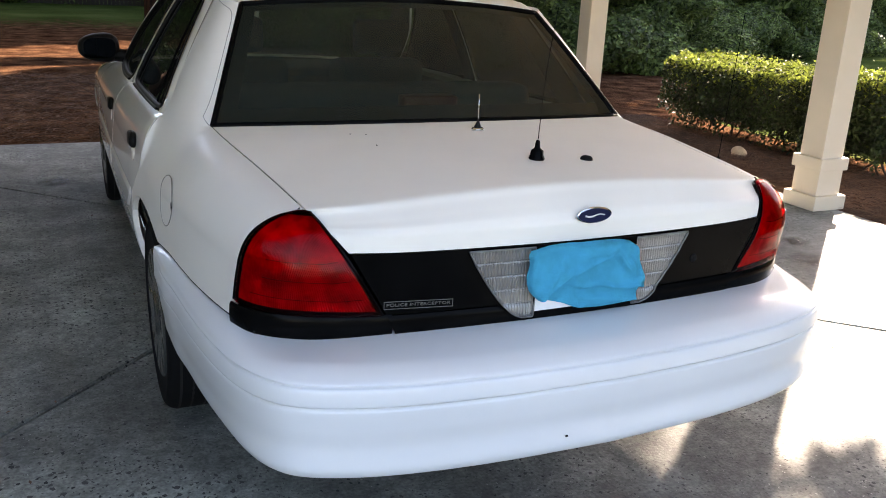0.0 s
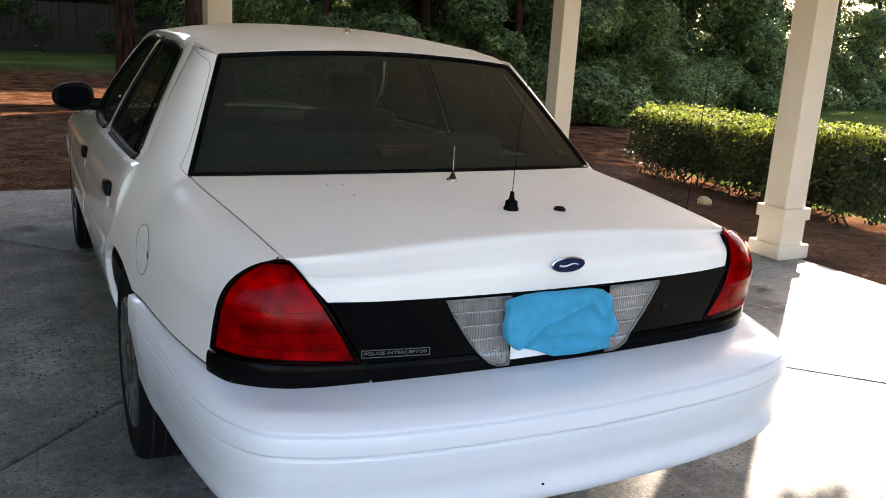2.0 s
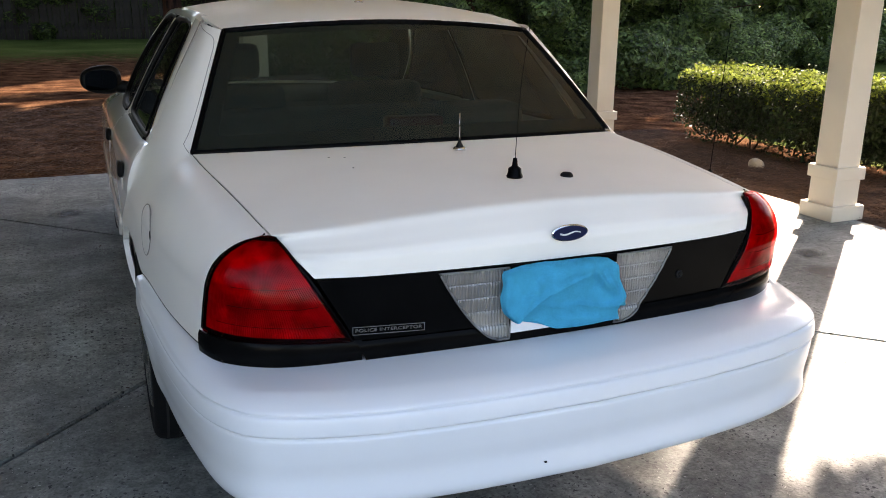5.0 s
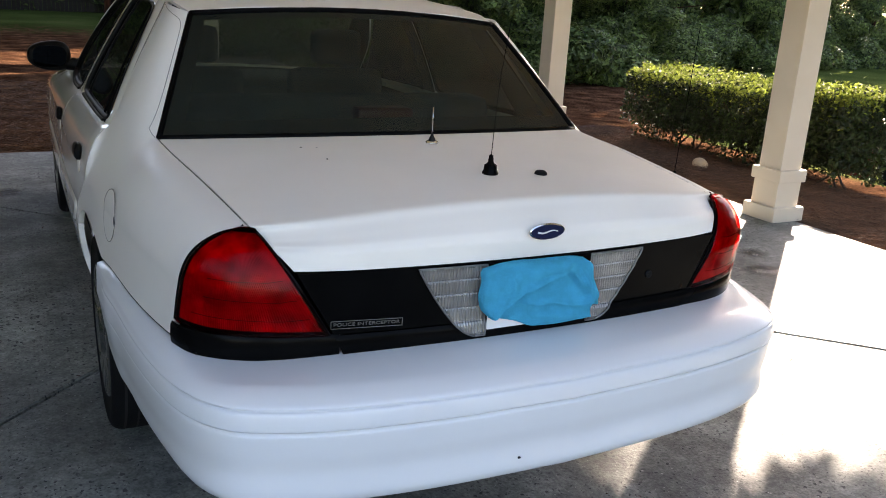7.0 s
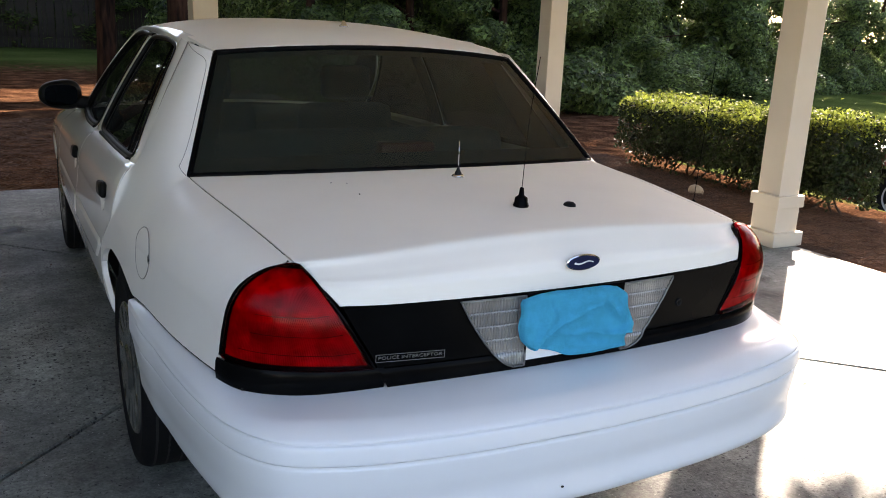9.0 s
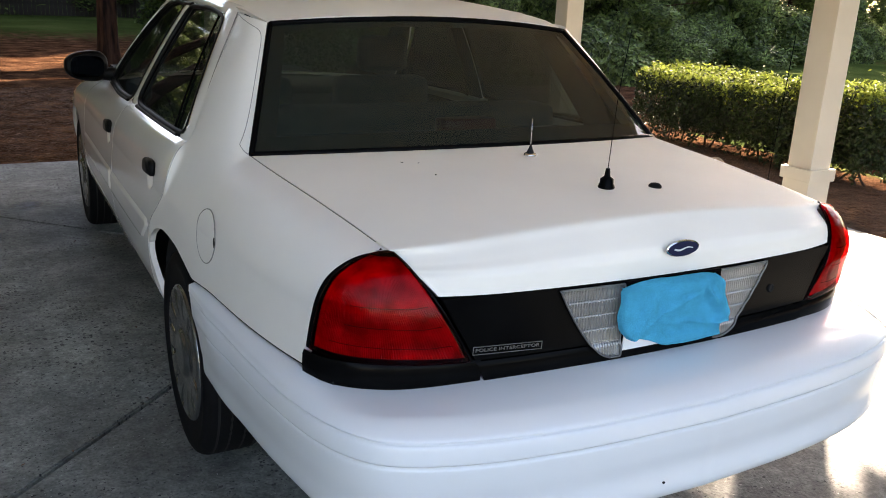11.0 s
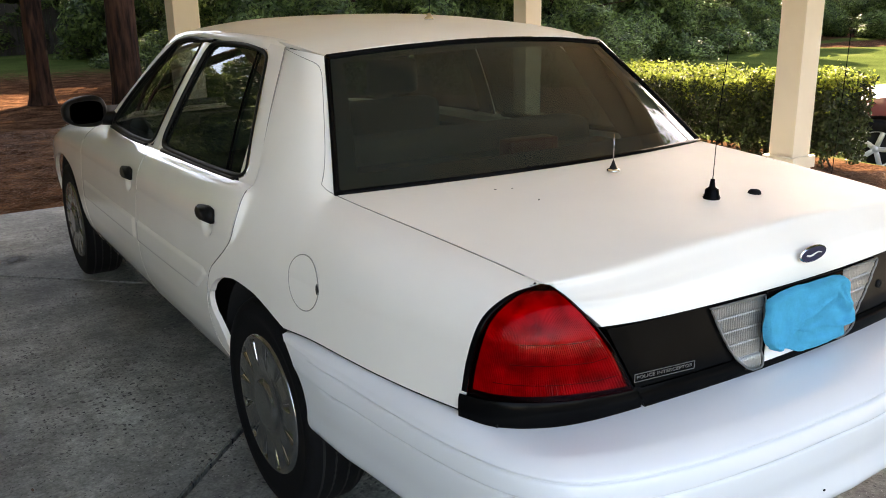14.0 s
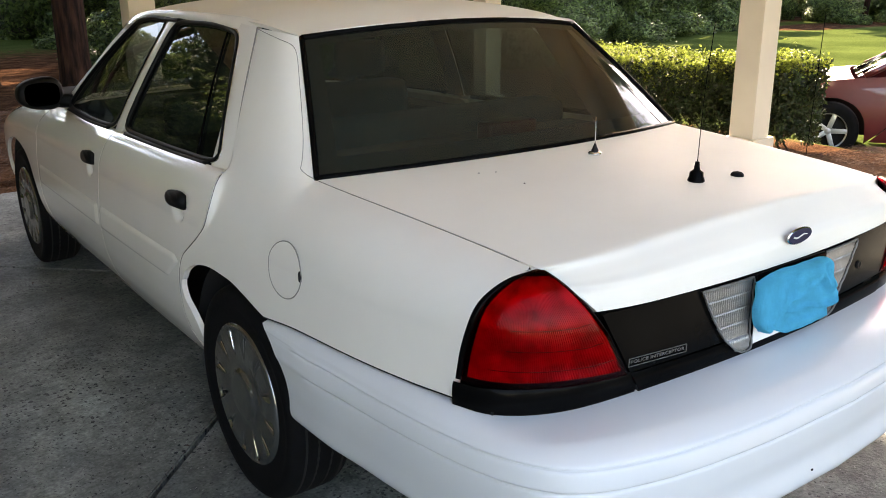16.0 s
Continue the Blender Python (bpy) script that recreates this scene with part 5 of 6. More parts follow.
def tail_lamps():
    for side in (-1, 1):
        # bezel: a dished black shell that only shows as a rim
        shell = tail_lamp_sheet(70, 60)[:-4] + [0, 0.003, 0]
        sn = grid_normals(shell)
        sn = np.where((sn * (shell - MIDDLE)).sum(-1, keepdims=True) < 0, -sn, sn)
        sh, sc = (shell[..., 2] - 0.706) / 0.237, np.linspace(0, 1, 60)[None]
        wide = np.linalg.norm(shell[:, -1] - shell[:, 0], axis=1)[:, None]
        dish = smooth_step(0.010, 0.030, np.minimum(sc, 1 - sc) * wide) * smooth_step(0.02, 0.08, sh) * (1 - smooth_step(0.86, 0.94, sh))
        root = part("tail_lamp", skin(mirrored(shell - sn * 0.026 * dish[..., None], side), fold=0.005), BLACK, car, "black bezel of the red tail lamp")
        p = tail_lamp_sheet(110, 300, 0.004, 0.016)
        keep = p[1:-7].copy()
        nr = grid_normals(keep)
        nr = np.where((nr * (keep - MIDDLE)).sum(-1, keepdims=True) < 0, -nr, nr)
        nr[-14:] = nr[-15]
        h = ((keep[..., 2] - 0.706) / 0.237)
        c = np.linspace(0, 1, keep.shape[1])[None]
        rise = np.clip(np.minimum(np.minimum(c, 1 - c) / 0.04, np.minimum((h - 0.005) / 0.03, (0.985 - h) / 0.03)), 0, 1)
        steps = 0.0015 + 0.0045 * np.sqrt(rise)
        # moulded steps across the lens
        for cut, width, lo, hi in ((0.215, 0.006, 0.1, 0.94), (0.385, 0.005, 0.12, 0.9), (0.45, 0.005, 0.1, 0.9), (0.60, 0.006, 0.34, 0.95)):
            steps = steps + 0.0012 * np.exp(-(((h - cut) / width) ** 2)) * smooth_step(lo, lo + 0.05, 1 - c) * (1 - smooth_step(hi - 0.04, hi, 1 - c))
        flutes = 0.0005 * np.sin(c * 2 * np.pi * 46) * (np.exp(-(((h - 0.12) / 0.06) ** 4)) + np.exp(-(((h - 0.68) / 0.06) ** 4)) * np.exp(-(((c - 0.62) / 0.16) ** 4)))
        rim = 0.0006 * np.sin((h + 0.45 * c) * 2 * np.pi * 40) * np.exp(-(((c - 0.90) / 0.05) ** 2)) * (h > 0.5)
        lens = keep + nr * (steps + flutes + rim)[..., None]
        part("red_lens", skin(mirrored(lens, side), fold=0.004), RED, root, "red ribbed tail lamp lens")
        for cut, lo, hi in ((0.205, 0.05, 0.80), (0.40, 0.06, 0.70), (0.57, 0.08, 0.66)):
            row = int(np.abs(h[:, 150] - cut).argmin())
            a, b = int(lo * 299), int(hi * 299)
            bow = 0.004 * (1 - smooth_step(0.0, 0.18, np.linspace(0, 1, len(lens[row, a:b:4]))))
            part("lens_ridge", tube(mirrored(lens[row, a:b:4] - nr[row, a:b:4] * 0.0002 + bow[:, None] * [0, 0, 1], side), 0.0008, 5), LENS_LINE, root)
        # bowls and cells behind the lens
        cup = np.exp(-(((h - 0.30) / 0.20) ** 2) - (((c - 0.30) / 0.24) ** 2)) + 0.9 * np.exp(-(((h - 0.76) / 0.13) ** 2) - (((c - 0.42) / 0.22) ** 2)) + 0.7 * np.exp(-(((h - 0.40) / 0.16) ** 2) - (((c - 0.74) / 0.10) ** 2))
        fluted = smooth_step(0.70, 0.80, c) + np.exp(-(((h - 0.10) / 0.09) ** 4)) + 0.6 * np.exp(-(((h - 0.48) / 0.07) ** 4)) + 0.35
        cells = np.abs(np.sin(h * np.pi * 14)) * 0.0006 + np.abs(np.sin(c * np.pi * 70)) * 0.0030 * np.clip(fluted, 0, 1.3)
        cup = cup * np.clip(np.minimum(np.minimum(c, 1 - c) / 0.2, np.minimum(h, 0.95 - h) / 0.12), 0, 1)
        ref = keep + nr * (0.0005 - 0.015 * cup - cells)[..., None]
        part("reflector", skin(mirrored(ref[3:-7, 5:-11], side), fold=0.0), REFLECTOR, root)
        # black trim under the lens, from the side of the car round to the panel seam
        o = lamp_edges(3)[1]
        t = np.linspace(0, 1, 44)[:, None]
        lo_i, lo_o = np.array([0.502, 0.286, 0.0]), np.array([o[0, 0] + 0.004, 0.484, 0.0])
        ctrl = np.array([o[0, 0] - 0.030, 0.325, 0.0])
        base = (1 - t) ** 2 * lo_i + 2 * t * (1 - t) * ctrl + t ** 2 * lo_o
        rows = []
        for z, d in ((0.648, 0.000), (0.656, 0.003), (0.680, 0.0045), (0.702, 0.003), (0.710, -0.001)):
            nx = np.gradient(base[:, 0]), np.gradient(base[:, 1])
            ln = np.hypot(*nx)
            outw = np.stack([nx[1] / ln, -nx[0] / ln, 0 * ln], -1)
            rows.append(base + outw * d + [0, 0, z + 0.0])
        part("lamp_trim", skin(mirrored(np.stack(rows, 1), side), fold=0.02), BLACK, root)


def bumper_plan(n):
    pts = [(0, 0.058), (0.28, 0.070), (0.50, 0.094), (0.66, 0.131), (0.775, 0.185), (0.835, 0.262), (0.872, 0.362), (0.898, 0.50), (0.918, 0.69), (0.932, 0.90), (0.945, 1.06), (0.950, 1.25)]
    return line(pts, n)


def rear_bumper():
    n = 130
    c = bumper_plan(n)
    tx, ty = np.gradient(c[:, 0]), np.gradient(c[:, 1])
    ln = np.hypot(tx, ty)
    inward = np.stack([-ty / ln, tx / ln], -1)
    s = np.linspace(0, 1, n)
    around = smooth_step(0.38, 0.60, s)      # 0 across the back, 1 along the side
    # inset and height down the section
    keys = [0, 0.10, 0.24, 0.33, 0.375, 0.392, 0.41, 0.50, 0.525, 0.545, 0.66, 0.78, 0.90, 0.96, 1.0]
    d_back = [0.225, 0.165, 0.070, 0.022, 0.008, 0.0180, 0.007, 0.001, 0.0145, 0.006, 0.009, 0.015, 0.010, 0.016, 0.036]
    d_side = [0.030, 0.026, 0.016, 0.010, 0.006, 0.0175, 0.007, 0.002, 0.0175, 0.008, 0.012, 0.020, 0.026, 0.038, 0.062]
    z_back = [0.664, 0.664, 0.652, 0.632, 0.619, 0.6145, 0.611, 0.571, 0.565, 0.558, 0.510, 0.462, 0.412, 0.392, 0.380]
    z_side = [0.660, 0.650, 0.636, 0.624, 0.616, 0.6115, 0.608, 0.568, 0.562, 0.555, 0.505, 0.455, 0.405, 0.382, 0.368]
    w = np.linspace(0, 1, 110)
    db, ds, zb, zs = (sp(w, keys, k) for k in (d_back, d_side, z_back, z_side))
    d = db[None] * (1 - around[:, None]) + ds[None] * around[:, None]
    z = zb[None] * (1 - around[:, None]) + zs[None] * around[:, None]
    # the two grooves run out before the wheel opening
    flat = np.interp(w, [0.33, 0.43, 0.48, 0.60], [ds[int(0.33 * 109)], ds[int(0.43 * 109)], ds[int(0.48 * 109)], ds[int(0.60 * 109)]])
    grooved = ((w > 0.34) & (w < 0.60))[None] * smooth_step(0.90, 0.93, s)[:, None]
    d = d * (1 - grooved) + flat[None] * grooved
    # front end slants along the wheel opening
    y_stop = sp(z, [0.34, 0.37, 0.41, 0.45, 0.50, 0.55, 0.60, 0.645, 0.67], [1.055, 1.08, 1.088, 1.078, 1.070, 1.087, 1.138, 1.212, 1.222])
    xy = c[:, None] + inward[:, None] * d[..., None]
    yend = xy[-1:, :, 1]
    k = (y_stop - yend) * smooth_step(0.55, 1.0, s)[:, None]
    xy[..., 1] += k
    # the shelf on top runs in under the panel, the lamp trim and the body side
    yy = np.linspace(0.50, 1.215, 40)
    xb = full_width(0.67) * plan(yy)
    inner = np.concatenate([[(0, 0.285), (0.25, 0.292), (0.45, 0.308), (0.60, 0.335), (0.72, 0.375), (0.79, 0.43)], np.stack([xb - 0.022, yy], -1)])
    inner = line(inner, n)
    g = np.clip(w / 0.26, 0, 1)[None, :, None]
    k26 = int(0.26 * 109)
    xy = np.where(g < 1, inner[:, None] + (xy[:, k26 : k26 + 1] - inner[:, None]) * g, xy)
    z_in = sp(inner[:, 1], [0.285, 0.31, 0.36, 0.43, 0.5, 0.8, 1.05, 1.215], [0.667, 0.663, 0.653, 0.654, 0.662, 0.657, 0.651, 0.637])[:, None]
    gg = np.clip(w / 0.26, 0, 1)[None]
    z = np.where(gg < 1, z_in + (z[:, k26 : k26 + 1] - z_in) * gg ** 2.2, z)
    half = np.concatenate([xy, z[..., None]], -1)
    p = np.concatenate([half[:0:-1] * [-1, 1, 1], half])
    ob = part("rear_bumper", skin(p, fold=0.02, middle=np.array([0, 1.2, 0.45])), COVER, car, "white moulded rear bumper cover with two grooves")
    for sd in (-1, 1):
        screw = lathe([(0.0, 0.004), (0.005, 0.0035), (0.008, 0.001), (0.008, -0.004)], 16)
        part("bumper_screw", placed(screw, Matrix.Translation((sd * 0.937, 1.045, 0.566)) @ Matrix.Scale(sd, 4, (1, 0, 0))), COVER, ob)
    # near-black sheet for the shade under the bumper
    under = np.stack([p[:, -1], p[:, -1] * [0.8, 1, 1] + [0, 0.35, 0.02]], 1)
    part("bumper_shade_sheet", skin(under, fold=0.0, middle=np.array([0, 0.6, 0.6])), SHADE, car)
    return p


def hubcap_mesh(f):
    """A pressed disc: raised round centre, twelve wedge pockets that deepen outwards, rolled rim."""
    n = 288
    r = np.r_[0.0, np.linspace(0.01, 0.21, 62), 0.2165, 0.2205, 0.2225]
    base = sp(r, [0.0, 0.060, 0.070, 0.076, 0.082, 0.10, 0.135, 0.165, 0.200, 0.213, 0.2205, 0.2225], [0.108, 0.107, 0.105, 0.099, 0.094, 0.092, 0.095, 0.098, 0.0985, 0.097, 0.090, 0.082])
    a = np.linspace(0, 2 * np.pi, n, endpoint=False)
    off = ((a - 2 * np.pi * 0.35 / 12 + np.pi / 12) % (np.pi / 6) - np.pi / 12)[:, None] * r[None]
    wide = 0.004 + 0.017 * np.clip((r - 0.118) / 0.08, 0, 1)[None]
    deep = 0.015 * np.clip((r - 0.118) / 0.07, 0, 1)[None] * np.clip((0.205 - r) / 0.006, 0, 1)[None]
    x = base[None] - deep * np.clip(1.25 - 1.25 * np.abs(off) / wide, 0, 1)
    ya, za = np.sin(a)[:, None] * r[None], np.cos(a)[:, None] * r[None]
    ring = np.stack([x * f, -ya, za], -1)
    ring = np.concatenate([ring, ring[:1]])
    me = skin(ring, fold=0, middle=np.array([-f, 0, 0]))
    return me


def wheel(x, y, side):
    root = new("wheel")
    root.parent = car
    root.matrix_basis = pose(x, y, 0.3315)
    tyre = [(0.205, -0.088), (0.262, -0.093), (0.294, -0.099), (0.317, -0.090), (0.3285, -0.070), (0.3315, -0.03), (0.3315, 0.03), (0.3285, 0.070), (0.317, 0.090), (0.294, 0.102), (0.262, 0.100), (0.236, 0.094), (0.226, 0.082), (0.205, 0.05)]
    prof = line(tyre, 60)
    me = lathe([(r, a * side * -1) for r, a in prof], 96)
    part("tyre", me, RUBBER, root, "black road tyre")
    # four grooves in the tread
    for a in (-0.06, -0.022, 0.022, 0.06):
        part("tread_groove", lathe([(0.3316, a - 0.004), (0.3320, a), (0.3316, a + 0.004)], 64), SHADE, root)
    f = side
    disc = part("hubcap", hubcap_mesh(f), SILVER, root, "grey silver hubcap with wedge-shaped pockets round the rim")
    for k in range(12):
        turn = Matrix.Rotation(2 * np.pi * (k + 0.35) / 12, 4, "X")
        to_face = turn @ Matrix(((0, -f, 0, 0.0865 * f), (1, 0, 0, 0), (0, 0, 1, 0), (0, 0, 0, 1)))
        part("slot", placed(outline_prism([(-0.010, 0.188), (0.010, 0.188), (0.012, 0.199), (-0.012, 0.199)], 0.004, 0.001), to_face), SHADE, disc)
        # chrome plates added on the pocket flanks to give the hubcap its glints
        for sd in (-1, 1):
            flank = outline_prism([(0.0, 0.136), (sd * 0.0085, 0.190), (sd * 0.0005, 0.192)][::sd], 0.0016, 0.0)
            lean = turn @ Matrix.Translation((0.0925 * f, sd * 0.0052, 0)) @ Matrix.Rotation(radians(32 * sd * f), 4, "Z") @ Matrix(((0, -f, 0, 0), (1, 0, 0, 0), (0, 0, 1, 0), (0, 0, 0, 1)))
            part("glint_plate", placed(flank, lean), CHROME, disc, smooth=False)
    part("brake_drum", lathe([(0.0, 0.05 * f), (0.2, 0.05 * f), (0.2, -0.06 * f), (0.0, -0.06 * f)], 32), SHADE, root)
    return root


def mirror(side):
    q = bmesh.new()
    bmesh.ops.create_uvsphere(q, u_segments=40, v_segments=24, radius=1)
    for v in q.verts:
        a = [math.copysign(abs(c) ** 0.78, c) for c in v.co]
        v.co = (0.104 * a[0], 0.085 * a[1] if a[1] > 0 else 0.040 * a[1], (0.074 - 0.012 * side * a[0]) * a[2])
    m = part("door_mirror", placed(q, pose(side * 0.94, 3.50, 1.035, 0, 0, side * -10)), MATTE, car, "black plastic door mirror")
    a = np.linspace(0, 2 * np.pi, 40, endpoint=False)
    face = [(0.080 * math.copysign(abs(math.cos(t)) ** 0.6, math.cos(t)), 0.052 * math.copysign(abs(math.sin(t)) ** 0.6, math.sin(t))) for t in a]
    g = outline_prism(face, 0.003)
    part("mirror_glass", placed(g, pose(side * 0.94, 3.459, 1.035, 0, 0, side * -12)), MIRROR, m, smooth=False)
    arm = tube(line([(side * 0.80, 3.52, 0.99), (side * 0.85, 3.52, 0.995), (side * 0.90, 3.51, 1.01)], 6), 0.035, 10)
    part("mirror_arm", arm, MATTE, m)


def fuel_door():
    # flush round flap behind the door
    a = np.linspace(0, 2 * np.pi, 49)
    rr = np.linspace(0.0, 1, 10)
    y = 1.114 + 0.080 * np.cos(a)[:, None] * rr
    z = 0.799 + 0.074 * np.sin(a)[:, None] * rr
    p = body(np.stack([y, v_of(y, z)], -1)) + [0.0018, 0, 0]
    door = part("fuel_door", skin(mirrored(p, -1), fold=0.0), WORN, car, "round white fuel filler door")
    ring = p[:-1, -1] + [-0.0005, 0, 0]
    part("fuel_door_gap", tube(mirrored(ring, -1), 0.0016, 6, closed=True), SEAM, door)
    yl, zl = 1.041, 0.797
    x = float(body(np.array([yl, v_of(yl, zl)]))[0])
    b = lathe([(0.0, -0.0025), (0.010, -0.0022), (0.0155, -0.001), (0.0175, 0.001)], 28)
    part("finger_notch", placed(b, pose(-x - 0.0015, yl, zl) @ Matrix.Diagonal((1, 0.5, 1, 1))), SHADE, door)


def whips():
    """Radio aerials on the boot and the roof, and a rubber plug."""
    base = lathe([(0.0, 0.0), (0.019, 0.0), (0.020, 0.004), (0.016, 0.008), (0.0, 0.008)], 28, "z")
    a1 = part("short_aerial", placed(base, pose(0.008, 0.905, 1.0185)), CHROME, car, "short aerial on a chrome base")
    boot = lathe([(0.0115, 0.0), (0.010, 0.006), (0.006, 0.014), (0.003, 0.024), (0.0, 0.024)], 24, "z")
    part("aerial_boot", placed(boot, pose(0.008, 0.905, 1.0262)), MATTE, a1)
    part("aerial_rod", tube([(0.008, 0.905, 1.045), (0.008, 0.905, 1.09), (0.008, 0.906, 1.128)], 0.0014, 6), CHROME, a1)
    base = lathe([(0.0, 0.0), (0.0215, 0.0), (0.0225, 0.005), (0.0205, 0.007), (0.0205, 0.010), (0.0185, 0.012), (0.0175, 0.025), (0.0115, 0.029), (0.008, 0.032), (0.0055, 0.052), (0.0, 0.054)], 28, "z")
    a2 = part("whip_aerial", placed(base, pose(0.013, 0.55, 0.999)), BLACK, car, "long black whip aerial on a ribbed base")
    part("aerial_rod", tube(line([(0.013, 0.55, 1.05), (0.022, 0.551, 1.22), (0.045, 0.553, 1.40)], 12), 0.0011, 6), BLACK, a2)
    dome = lathe([(0.018, 0.0), (0.017, 0.006), (0.012, 0.011), (0.0, 0.013)], 24, "z")
    part("hole_plug", placed(dome, pose(0.162, 0.53, 0.9955)), RUBBER, car, "black rubber plug in an old aerial hole")
    base = lathe([(0.0, 0.0), (0.018, 0.0), (0.018, 0.006), (0.010, 0.012), (0.006, 0.024), (0.0, 0.026)], 24, "z")
    a3 = part("roof_aerial", placed(base, pose(-0.005, 1.868, 1.444)), CHROME, car, "thin aerial on a chrome base")
    part("aerial_rod", tube([(-0.005, 1.868, 1.468), (0.005, 1.868, 1.60), (0.015, 1.868, 1.74)], 0.0014, 6), BLACK, a3)


def wing_aerial():
    y = 0.711
    v = 1.0 + 0.52
    b = body(np.array([y, v]))
    base = lathe([(0.0, 0.0), (0.016, 0.0), (0.015, 0.008), (0.008, 0.016), (0.004, 0.024), (0.0, 0.025)], 20, "z")
    a = part("wing_aerial", placed(base, pose(b[0], y, b[2] - 0.004)), BLACK, car, "thin black mast aerial on the rear wing")
    part("aerial_rod", tube(line([(b[0], y, b[2] + 0.015), (b[0] + 0.012, y + 0.002, 1.12), (b[0] + 0.03, y + 0.006, 1.40)], 12), 0.0012, 6), BLACK, a)


def cabin():
    part("parcel_shelf", box((-0.66, 1.16, 0.955), (0.66, 1.66, 0.975), 0.006), CLOTH, car)
    part("high_brake_lamp", box((-0.095, 1.255, 0.976), (0.105, 1.33, 1.075), 0.012), BRAKE, car, "dark red high brake lamp on the shelf")
    part("rear_seat_back", box((-0.64, 1.66, 0.45), (0.64, 1.84, 1.06), 0.05), CLOTH, car)
    part("rear_seat_cushion", box((-0.64, 1.84, 0.35), (0.64, 2.35, 0.52), 0.05), CLOTH, car)
    for x in (-0.36, 0.36):
        part("front_seat_back", box((x - 0.25, 2.72, 0.45), (x + 0.25, 2.86, 1.06), 0.06), CLOTH, car)
        part("headrest", box((x - 0.13, 2.74, 1.08), (x + 0.13, 2.83, 1.25), 0.04), CLOTH, car)
    part("dashboard", box((-0.70, 3.35, 0.70), (0.70, 3.90, 0.945), 0.06), CLOTH, car)
    for s in (-1, 1):
        c = coons(line([(s * 0.69, 1.235, 0.965), (s * 0.78, 1.64, 0.955)], 8), line([(s * 0.545, 1.585, 1.325), (s * 0.58, 1.80, 1.335)], 8), line([(s * 0.69, 1.235, 0.965), (s * 0.545, 1.585, 1.325)], 8), line([(s * 0.78, 1.64, 0.955), (s * 0.58, 1.80, 1.335)], 8))
        part("inner_trim", skin(c, fold=0.006, middle=np.array([s * 2.0, 1.5, 1.1])), CLOTH, car)
    part("headliner", box((-0.55, 1.65, 1.355), (0.55, 3.0, 1.365), 0.003), CLOTH, car)


def front_end():
    # bonnet, windscreen and nose, hidden behind the cabin for most of the way
    u, v = np.meshgrid(np.linspace(-1, 1, 31), np.linspace(0, 1, 24), indexing="ij")
    y = 3.80 + (5.10 - 3.80) * v + (0.12 - 0.20 * v) * (1 - u ** 2)
    x = u * (edge_x(y) - 0.004)
    z = edge_z(y) + (0.03 - 0.01 * v) * (1 - u ** 2)
    part("hood", skin(np.stack([x, y, z], -1), fold=0.015), CHALKY, car)
    u, q = np.meshgrid(np.linspace(-1, 1, 25), np.linspace(0, 1, 17), indexing="ij")
    x = u * (0.72 - 0.13 * q)
    y = (3.93 - 0.22 * u ** 2) + ((3.20 - 0.14 * u ** 2) - (3.93 - 0.22 * u ** 2)) * q
    z = 0.965 + (1.425 - 0.965) * q - 0.045 * u ** 2 * q
    part("windscreen", skin(np.stack([x, y, z], -1), fold=0.004), SCREEN, car, "clear windscreen glass")
    half = line([(0, 5.42), (0.4, 5.38), (0.66, 5.26), (0.79, 5.06), (0.865, 4.80), (0.885, 4.70)], 40)
    half = np.concatenate([half[:0:-1] * [-1, 1], half])
    w = np.linspace(0, 1, 14)
    zz = 0.62 - 0.36 * w
    inset = 0.05 * (2 * w - 0.8) ** 2
    p = np.stack([half[:, None, 0] * (1 - inset), half[:, None, 1] - inset * 0.7 + 0 * half[:, None, 0], zz[None] + 0 * half[:, None, 0]], -1)
    part("front_bumper", skin(p, fold=0.02), COVER, car)
    g = box((-0.62, 5.10, 0.60), (0.62, 5.24, 0.76), 0.03)
    part("grille", g, BLACK, car)


